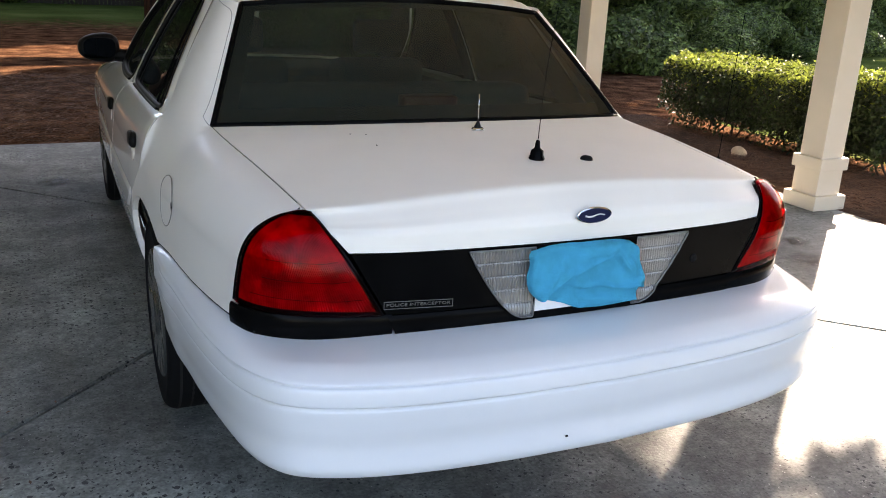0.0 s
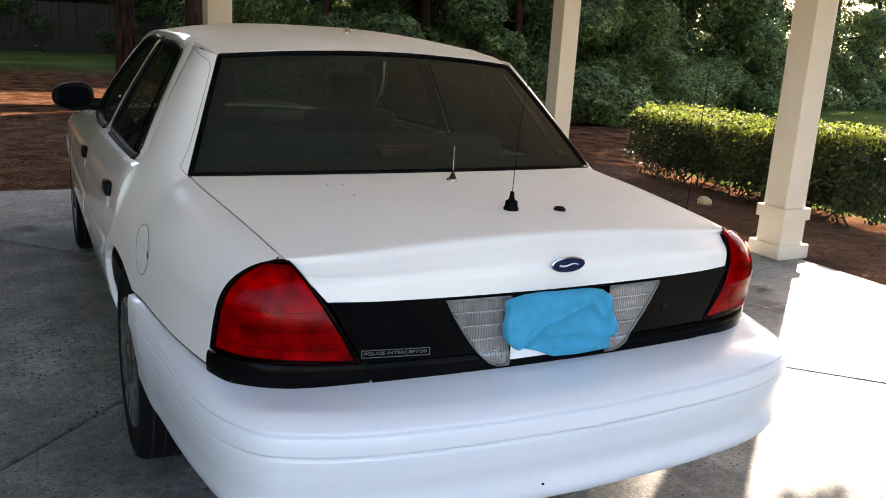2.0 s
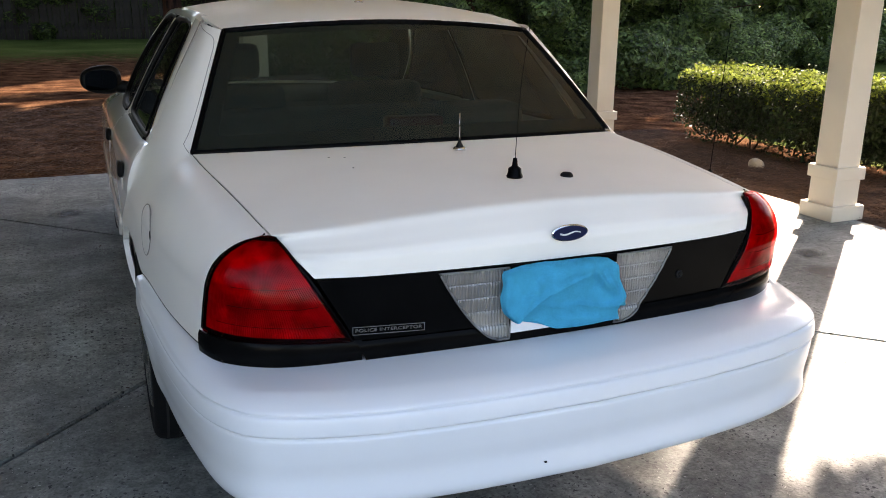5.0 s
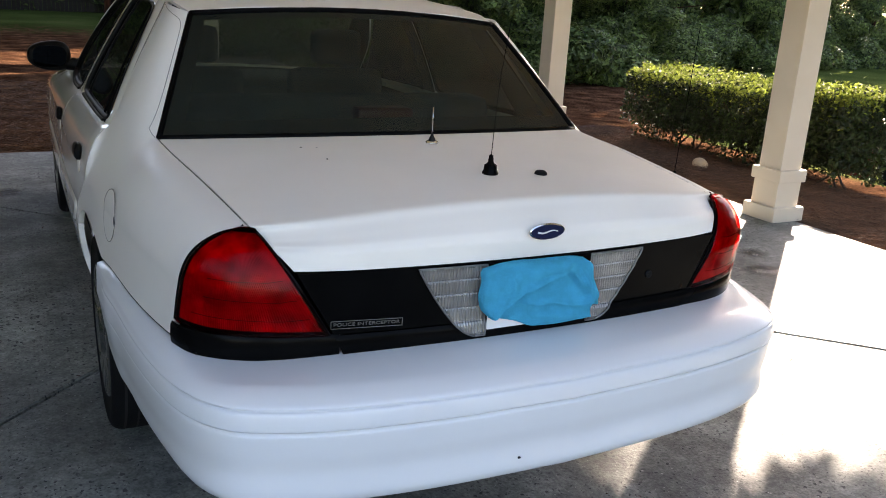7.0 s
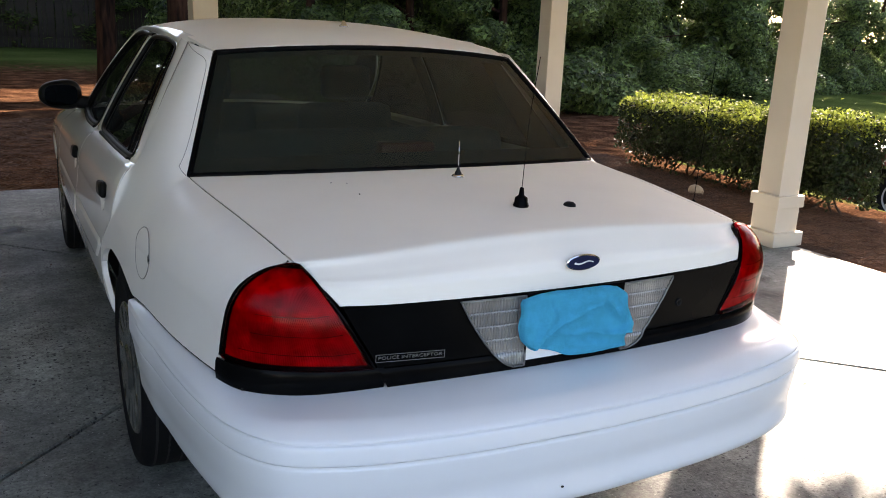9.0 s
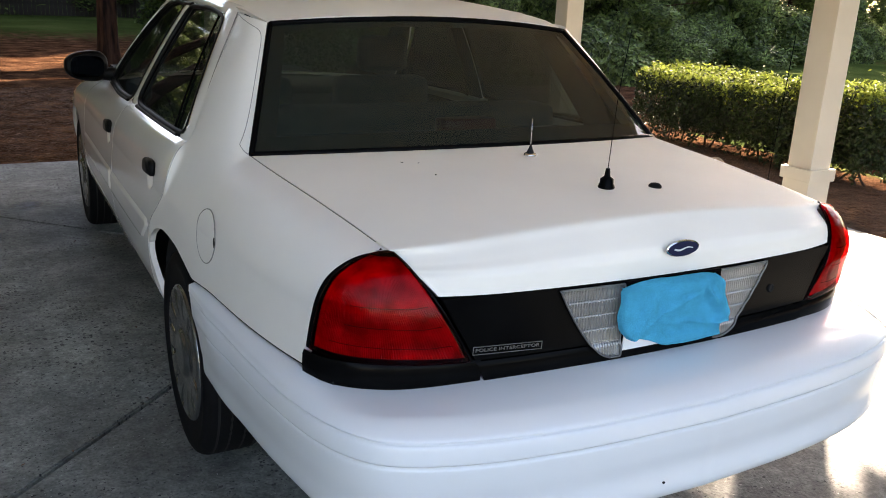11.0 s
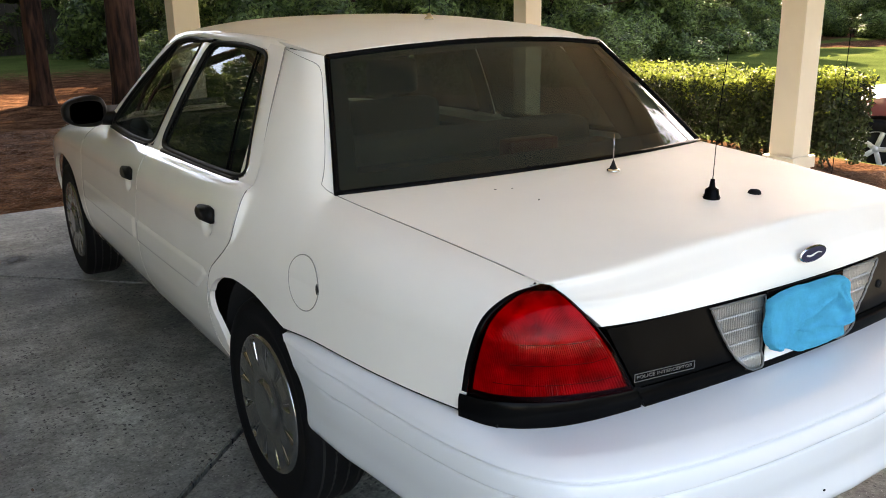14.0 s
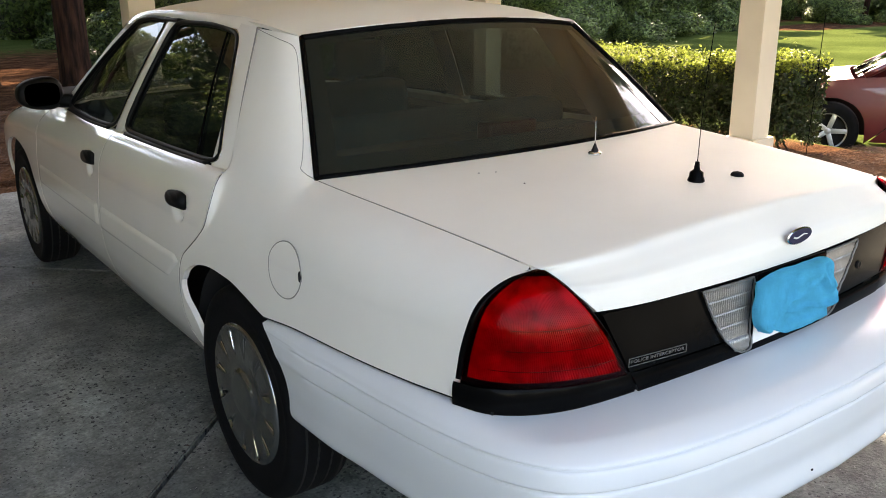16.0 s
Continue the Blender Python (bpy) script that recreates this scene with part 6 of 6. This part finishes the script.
def inner_shell():
    bm = bmesh.new()
    for lo, hi in (((-0.64, 0.50, 0.24), (0.64, 5.05, 0.90)), ((-0.80, 1.86, 0.24), (-0.645, 3.80, 0.92)), ((0.645, 1.86, 0.24), (0.80, 3.80, 0.92)),
                   ((-0.77, 0.52, 0.46), (-0.645, 1.02, 0.90)), ((0.645, 0.52, 0.46), (0.77, 1.02, 0.90)), ((-0.80, 1.03, 0.76), (-0.645, 1.85, 0.93)), ((0.645, 1.03, 0.76), (0.80, 1.85, 0.93)),
                   ((-0.72, 3.85, 0.745), (-0.645, 4.98, 0.82)), ((0.645, 3.85, 0.745), (0.72, 4.98, 0.82)), ((-0.50, 0.33, 0.40), (0.50, 0.495, 0.88)), ((-0.80, 0.40, 0.40), (0.80, 0.495, 0.66))):
        box_bm(bm, lo, hi)
    part("inner_shell", bm, SHADE, car, smooth=False)
    # near-black boxes that also stop light leaking under the car
    pan = joined(box((-0.70, 1.86, 0.165), (0.70, 3.86, 0.237), 0.02), box((-0.58, 0.42, 0.22), (0.58, 1.84, 0.30), 0.03), box((-0.55, 3.88, 0.18), (0.55, 5.0, 0.237), 0.02), box((-0.66, 1.36, 0.26), (0.66, 1.46, 0.38), 0.03))
    part("floor_pan", pan, SHADE, car, "dark underside with tank and axle", smooth=False)
    for s in (-1, 1):
        # wheel-well liners
        for yc in (1.41, 4.323):
            a = np.linspace(0.2, np.pi - 0.2, 30)
            prof = np.stack([0 * a, yc + 0.40 * np.cos(a), 0.337 + 0.40 * np.sin(a)], -1)
            p = np.stack([prof + [s * 0.62, 0, 0], prof + [s * 0.90, 0, 0]], 1)
            part("wheel_liner", skin(p, fold=0, middle=np.array([s * 0.75, yc, 3.0])), SHADE, car)
        b, t = yv([(1.80, 0.25), (3.90, 0.25)], 30), yv([(1.80, 0.328), (3.90, 0.328)], 30)
        p = body(coons(b, t, line([b[0], t[0]], 6), line([b[-1], t[-1]], 6))) - [0.012, 0, 0]
        part("sill_panel", skin(mirrored(p, s), fold=0.02), PAINT, car)


for s in (-1, 1):
    quarter_panel(s)
    rd, fd = doors(s)
    greenhouse(s, rd, fd)
    mirror(s)
roof_panel()
rear_glass()
boot_lid()
rear_panel()
reverse_lamps()
tail_lamps()
rear_bumper()
fuel_door()
whips()
wing_aerial()
cabin()
front_end()
inner_shell()
for s in (-1, 1):
    wheel(s * 0.826, 1.411, s)
    wheel(s * 0.826, 4.323, s)

# tiny stone chips in the paint
for x, y, z, r, turn in ((-0.136, 0.0645, 0.439, 0.0028, 88), (-0.530, 0.212, 0.6535, 0.0022, 6), (-0.388, 0.952, 1.0095, 0.0028, 2), (-0.347, 0.930, 1.0105, 0.0024, 2), (-0.36, 0.80, 1.0052, 0.0016, 2)):
    chip = lathe([(0.0, 0.0008), (r * 0.7, 0.0007), (r, 0.0), (r, -0.002)], 9, "z")
    part("paint_chip", placed(chip, pose(x, y, z, turn) @ Matrix.Diagonal((1.4, 1, 1, 1))), SHADE, car)

plate = box((-0.146, 0, -0.073), (0.143, 0.003, 0.073), 0.001)
part("licence_plate", placed(plate, pose(0.0, 0.240, 0.764)), PLATE, car, "plain white licence plate under the towel")
part("plate_holder", box((-0.147, 0.246, 0.690), (0.147, 0.258, 0.858), 0.004), BLACK, car)


# ---- the towel over the plate ----
def towel():
    n, m = 200, 150
    top = line([(-0.176, 0.853), (-0.12, 0.863), (-0.068, 0.865), (0.021, 0.865), (0.075, 0.862), (0.108, 0.855)], n)
    bottom = line([(-0.150, 0.727), (-0.115, 0.719), (-0.075, 0.708), (-0.018, 0.688), (0.04, 0.685), (0.087, 0.687), (0.154, 0.690)], n)
    left = line([(-0.150, 0.727), (-0.177, 0.757), (-0.183, 0.788), (-0.177, 0.82), (-0.181, 0.842), (-0.176, 0.853)], m)
    right = line([(0.154, 0.690), (0.149, 0.712), (0.160, 0.731), (0.163, 0.754), (0.152, 0.78), (0.142, 0.801), (0.138, 0.832), (0.108, 0.855)], m)
    g = coons(bottom, top, left, right)
    x, z = g[..., 0], g[..., 1]
    u, v = np.meshgrid(np.linspace(-1, 1, n), np.linspace(0, 1, m), indexing="ij")
    rim = np.clip(np.minimum(np.minimum(u + 1, 1 - u) * 0.17, np.minimum(v, 1 - v) * 0.15) / 0.012, 0, 1)
    rim = np.sqrt(1 - (1 - rim) ** 2)
    # the upper layer is folded over along a slanting edge; a second, level edge crosses lower down
    slant = (z - (0.735 + 0.88 * (x + 0.137) - 2.1 * (x + 0.137) ** 2)) * 0.8
    level = z - (0.752 - 0.11 * (x + 0.05) + 0.003 * np.sin(60 * x))
    h = 0.008 + 0.018 * smooth_step(-0.001, 0.001, slant) * (1 - smooth_step(0.03, 0.07, x))
    h = h + 0.014 * smooth_step(-0.001, 0.001, level) * smooth_step(-0.075, -0.045, x)
    h = h + 0.009 * np.exp(-((slant - 0.004) / 0.007) ** 2) * (1 - smooth_step(0.02, 0.06, x)) + 0.007 * np.exp(-((level - 0.005) / 0.006) ** 2) * smooth_step(-0.06, -0.03, x)
    # bunched folds towards the right edge
    for cx, cz, way, length, high in ((0.085, 0.805, -0.9, 0.035, 0.010), (0.112, 0.795, -1.1, 0.035, 0.011), (0.125, 0.745, 0.35, 0.03, 0.007), (0.03, 0.845, 0.15, 0.05, 0.005), (-0.13, 0.765, 1.0, 0.035, 0.006), (0.03, 0.712, -0.1, 0.06, 0.005), (-0.10, 0.82, -1.2, 0.03, 0.004)):
        along = (x - cx) * math.cos(way) + (z - cz) * math.sin(way)
        across = -(x - cx) * math.sin(way) + (z - cz) * math.cos(way)
        h = h + 1.9 * high * np.exp(-(along / length) ** 2 - (across / 0.009) ** 2)
    soft = np.array([noise.fractal(Vector((a * 14, b * 14, 1.7)), 1.0, 2.0, 4) for a, b in zip(x.ravel(), z.ravel())]).reshape(x.shape)
    h = h + 0.007 * soft
    y = 0.234 - np.maximum(h, 0.004) * (0.25 + 0.75 * rim)
    me = skin(np.stack([x, y, z], -1), fold=0.006, middle=np.array([0, 2, 0.76]), back=True)
    ob = part("towel", me, TOWEL)
    return tagged(ob, label="crumpled bright blue terry towel draped over the plate", category="towel")


towel()


# ---- the red car beyond the hedge ----
red = thing("red_sedan", "dark red compact sedan parked beyond the hedge, sun on its hood", "car", pose(7.92, 4.55, -0.42, 0, 0, 27.9))


def red_side(y, z):
    """Half-width of the red car; y runs forward from the front axle."""
    f = sp(y, [-3.6, -3.2, -2.0, -0.5, 0.3, 0.65, 0.88], [0.62, 0.80, 0.868, 0.872, 0.845, 0.76, 0.60])
    return f * sp(z, [0.15, 0.30, 0.55, 0.75, 0.90, 1.0], [0.95, 0.985, 1.0, 0.985, 0.95, 0.90])


def red_top(y):
    return sp(y, [-3.6, -2.9, -1.0, -0.3, 0.3, 0.65, 0.88], [0.90, 0.99, 0.97, 0.935, 0.85, 0.75, 0.60])


def red_panel(name, bottom, top, left, right, label=""):
    n, m = 30, 22
    b, t, l, r = line(bottom, n), line(top, n), line(left, m), line(right, m)
    g = coons(b, t, l, r)
    p = np.stack([-red_side(g[..., 0], g[..., 1]), g[..., 0], g[..., 1]], -1)
    mid = np.array([0, -1.3, 0.5])
    q = p * [-1, 1, 1]
    part(name, skin(p, fold=0.015, middle=mid), REDCAR, red, label)
    part(name, skin(q, fold=0.015, middle=mid), REDCAR, red, label)


arch = [(-0.37, 0.20), (-0.36, 0.40), (-0.25, 0.60), (0.0, 0.69), (0.25, 0.60), (0.36, 0.40), (0.37, 0.22)]
tops = lambda a, b: [(y, float(red_top(y)) - 0.03) for y in np.linspace(a, b, 8)]
red_panel("front_fender", arch, tops(-0.66, 0.80), [(-0.37, 0.20), (-0.60, 0.45), (-0.66, float(red_top(-0.66)) - 0.03)], [(0.37, 0.22), (0.68, 0.32), (0.80, float(red_top(0.80)) - 0.03)])
red_panel("front_door", [(-1.72, 0.22), (-0.42, 0.22)], tops(-1.70, -0.67), [(-1.72, 0.22), (-1.70, float(red_top(-1.70)) - 0.03)], [(-0.42, 0.22), (-0.61, 0.45), (-0.67, float(red_top(-0.67)) - 0.03)])
red_panel("rear_door", [(-2.40, 0.22), (-1.73, 0.22)], tops(-2.55, -1.71), [(-2.40, 0.22), (-2.42, 0.5), (-2.55, float(red_top(-2.55)) - 0.03)], [(-1.73, 0.22), (-1.71, float(red_top(-1.71)) - 0.03)])
arch2 = [(y - 2.70, z) for y, z in arch]
red_panel("quarter_panel", [(-3.5, 0.30)] + arch2, tops(-3.5, -2.56), [(-3.5, 0.30), (-3.5, float(red_top(-3.5)) - 0.03)], [(arch2[-1][0], 0.22), (-2.41, 0.5), (-2.56, float(red_top(-2.56)) - 0.03)])


def red_sheet(name, ys, zf, wf, material, drop=0.04, label=""):
    u, v = np.meshgrid(np.linspace(-1, 1, 25), np.linspace(0, 1, 20), indexing="ij")
    y = ys[0] + (ys[1] - ys[0]) * v
    x = u * wf(y)
    part(name, skin(np.stack([x, y - 0.10 * (u ** 2) * np.sign(ys[1] - ys[0]) * 0.6, zf(y) - drop * u ** 2], -1), fold=0.012, middle=np.array([0, -1.3, 0.2])), material, red, label)


red_sheet("hood", (-0.14, 0.84), lambda y: red_top(y) + 0.012, lambda y: red_side(y, red_top(y) - 0.03) - 0.004, REDCAR)
RGLASS = tinted("clear_car_glass", (0.5, 0.55, 0.52))
red_sheet("windscreen", (-1.30, -0.18), lambda y: sp(y, [-1.30, -0.75, -0.18], [1.40, 1.21, 0.935]), lambda y: sp(y, [-1.30, -0.18], [0.58, 0.72]), RGLASS, 0.03)
red_sheet("roof_panel", (-2.65, -1.31), lambda y: sp(y, [-2.65, -2.0, -1.31], [1.37, 1.43, 1.405]), lambda y: 0.58 + 0 * y, REDCAR, 0.035)
red_sheet("rear_window", (-3.35, -2.66), lambda y: sp(y, [-3.35, -2.66], [0.97, 1.36]), lambda y: sp(y, [-3.35, -2.66], [0.66, 0.57]), RGLASS, 0.03)
red_sheet("trunk_lid", (-3.62, -3.36), lambda y: sp(y, [-3.62, -3.36], [0.93, 0.965]), lambda y: 0.64 + 0 * y, REDCAR, 0.03)
for s in (-1, 1):
    for name, pts in (("front_side_window", [(-1.68, 0.96), (-0.50, 0.945), (-1.26, 1.36), (-1.68, 1.38)]), ("rear_side_window", [(-2.60, 0.98), (-1.74, 0.97), (-1.74, 1.38), (-2.35, 1.34)])):
        a, b, c, d = np.array(pts, float)
        g = coons(line([a, b], 10), line([d, c], 10), line([a, d], 10), line([b, c], 10))
        x = 0.80 - 0.235 * (g[..., 1] - 0.92) / 0.46
        part(name, skin(np.stack([s * x, g[..., 0], g[..., 1]], -1), fold=0.004, middle=np.array([0, -1.3, 0.9])), GLASS, red)
    pil = line([(s * 0.785, -0.30, 0.92), (s * 0.66, -0.80, 1.19), (s * 0.575, -1.30, 1.385), (s * 0.57, -2.0, 1.41), (s * 0.575, -2.62, 1.36), (s * 0.68, -3.3, 0.96)], 26)
    part("roof_rail", tube(pil, 0.035, 8), REDCAR, red)
    part("centre_pillar", tube([(s * 0.785, -1.71, 0.93), (s * 0.57, -1.71, 1.38)], 0.03, 8), BLACK, red)
part("inner_shell", joined(box((-0.55, -3.4, 0.25), (0.55, 0.60, 0.72)), box((-0.78, -2.2, 0.24), (-0.56, -0.55, 0.80)), box((0.56, -2.2, 0.24), (0.78, -0.55, 0.80))), SHADE, red, smooth=False)
part("front_bumper", skin(np.stack([np.stack([x * np.ones(8), y * np.ones(8), np.linspace(0.20, 0.66, 8)], -1) for x, y in line([(-0.80, 0.42), (-0.74, 0.66), (-0.5, 0.86), (0, 0.92), (0.5, 0.86), (0.74, 0.66), (0.80, 0.42)], 30)]), fold=0.02, middle=np.array([0, -1.0, 0.4])), REDCAR, red)
part("wiper", tube(line([(-0.25, -0.22, 0.965), (-0.05, -0.36, 1.02), (0.25, -0.44, 1.06)], 8), 0.012, 6), BLACK, red)
part("wiper", tube(line([(-0.62, -0.28, 0.95), (-0.4, -0.40, 1.01), (-0.12, -0.46, 1.06)], 8), 0.012, 6), BLACK, red)
for s in (-1, 1):
    for y in (0.0, -2.70):
        w = new("wheel")
        w.parent = red
        w.matrix_basis = pose(s * 0.76, y, 0.315)
        prof = line([(0.20, -0.09), (0.27, -0.10), (0.305, -0.085), (0.315, -0.05), (0.315, 0.05), (0.305, 0.085), (0.27, 0.10), (0.215, 0.09), (0.205, 0.06)], 30)
        part("tyre", lathe([(r, a) for r, a in prof], 48), RUBBER, w)
        part("rim_ring", lathe([(0.185, 0.06 * s), (0.205, 0.088 * s), (0.218, 0.09 * s), (0.222, 0.08 * s)], 48), ALLOY, w)
        part("rim_back", lathe([(0.0, 0.02 * s), (0.21, 0.02 * s), (0.21, -0.05 * s)], 32), SHADE, w)
        for k in range(5):
            a = 2 * math.pi * k / 5 + 0.3
            q = box((-0.015, -0.026, 0.03), (0.015, 0.026, 0.205), 0.008)
            part("spoke", placed(q, Matrix.Rotation(a, 4, "X") @ Matrix.Translation((0.062 * s, 0, 0))), ALLOY, w)
        part("hub", lathe([(0.0, 0.085 * s), (0.035, 0.083 * s), (0.045, 0.05 * s)], 24), ALLOY, w)


# ---- small things on the ground ----
def rock(x, y, r, seed):
    bm = bmesh.new()
    bmesh.ops.create_icosphere(bm, subdivisions=3, radius=r)
    for v in bm.verts:
        v.co *= 1 + 0.22 * noise.noise(v.co * 9 + Vector((seed, 0, 0)))
        v.co.z *= 0.8
    ob = part("rock", bm, STONE)
    ob.matrix_basis = pose(x, y, -0.03 + r * 0.55)
    return tagged(ob, label="rounded tan stone lying in the pine straw", category="stone")


rock(4.72, 4.66, 0.075, 2.0)
def stain_mat():
    """A dark stain that thins out towards its rim."""
    m = mat("oil_stain", (0.030, 0.031, 0.029), 0.6, var=0.4, scale=5)
    n, l = m.node_tree.nodes, m.node_tree.links
    co, ln, nz, add, rg, mul = (n.new("ShaderNode" + k) for k in ("TexCoord", "VectorMath", "TexNoise", "Math", "MapRange", "MixShader"))
    clear = n.new("ShaderNodeBsdfTransparent")
    ln.operation, add.operation = "LENGTH", "ADD"
    nz.inputs["Scale"].default_value, nz.inputs["Detail"].default_value = 2.2, 5.0
    l.new(co.outputs["Object"], ln.inputs[0])
    l.new(co.outputs["Object"], nz.inputs["Vector"])
    l.new(ln.outputs["Value"], add.inputs[0])
    l.new(nz.outputs["Fac"], add.inputs[1])
    for name, v in (("From Min", 0.75), ("From Max", 1.45), ("To Min", 0.75), ("To Max", 0.0)):
        rg.inputs[name].default_value = v
    l.new(add.outputs[0], rg.inputs["Value"])
    l.new(rg.outputs[0], mul.inputs[0])
    l.new(clear.outputs[0], mul.inputs[1])
    l.new(n["Principled BSDF"].outputs[0], mul.inputs[2])
    l.new(mul.outputs[0], n["Material Output"].inputs["Surface"])
    return m


STAIN = stain_mat()


def stain(x, y, r, seed):
    a = np.linspace(0, 2 * np.pi, 40, endpoint=False)
    bm = bmesh.new()
    bm.faces.new([bm.verts.new((math.cos(t), math.sin(t), 0)) for t in a])
    ob = part("oil_spot", bm, STAIN, smooth=False)
    ob.matrix_basis = pose(x, y, 0.003, 0, 0, seed * 40) @ Matrix.Diagonal((1.9 * r, 1.45 * r, 1, 1))
    return tagged(ob, label="dark oil spot on the concrete slab", category="stain", group="oil spots")


stain(-1.215, 4.89, 0.085, 1.3)
stain(2.75, 1.95, 0.10, 3.1)
stain(2.95, 2.25, 0.07, 5.2)

# pine needles: thick over the beds beside the slab, a few blown onto the concrete
def needles(count, seed, zone):
    rng = np.random.default_rng(seed)
    pts = []
    while len(pts) < count:
        x, y = rng.uniform(zone[0], zone[2]), rng.uniform(zone[1], zone[3])
        pts.append((x, y))
    p = np.array(pts)
    z = ground_height(p[:, 0], p[:, 1]) + 0.012 + 0.03 * rng.uniform(size=count)
    a = rng.uniform(0, np.pi, count)
    L = rng.uniform(0.05, 0.12, count)
    d = np.stack([np.cos(a) * L, np.sin(a) * L, rng.normal(size=count) * 0.18 * L], -1)
    s = np.stack([-np.sin(a), np.cos(a), 0 * a], -1) * 0.0022
    c = np.stack([p[:, 0], p[:, 1], z], -1)
    up = np.array([0, 0, 0.002])
    v = np.stack([c - d - s, c - d + s, c + d, c + up], 1).reshape(-1, 3)
    i = np.arange(count)[:, None] * 4
    f = np.concatenate([i + [0, 3, 2], i + [3, 1, 2]], 1).reshape(-1, 3)
    me = bpy.data.meshes.new("needles")
    me.from_pydata(v.tolist(), [], f.tolist())
    return me


straw_mesh = joined(needles(26000, 71, (3.93, 1.0, 5.4, 7.0)), needles(16000, 72, (-4.0, 6.4, 4.0, 11.5)), needles(7000, 73, (5.4, 0.5, 7.0, 3.2)))
tagged(part("pine_straw", straw_mesh, STRAW, smooth=False), label="loose brown pine needles covering the beds", category="pine straw", kind="stuff")


def litter():
    """Small dry leaves and crumbs on the slab."""
    rng = np.random.default_rng(91)
    n = 500
    p = np.stack([rng.uniform(-4.5, 3.9, n), rng.uniform(-3.0, 6.3, n), np.full(n, 0.004)], -1)
    return leaves(p, np.tile([0, 0, 1.0], (len(p), 1)), 0.008, rng, 0.25)


tagged(part("leaf_litter", litter(), STRAW, smooth=False), label="dry brown leaf crumbs scattered on the slab", category="leaf litter", kind="stuff")
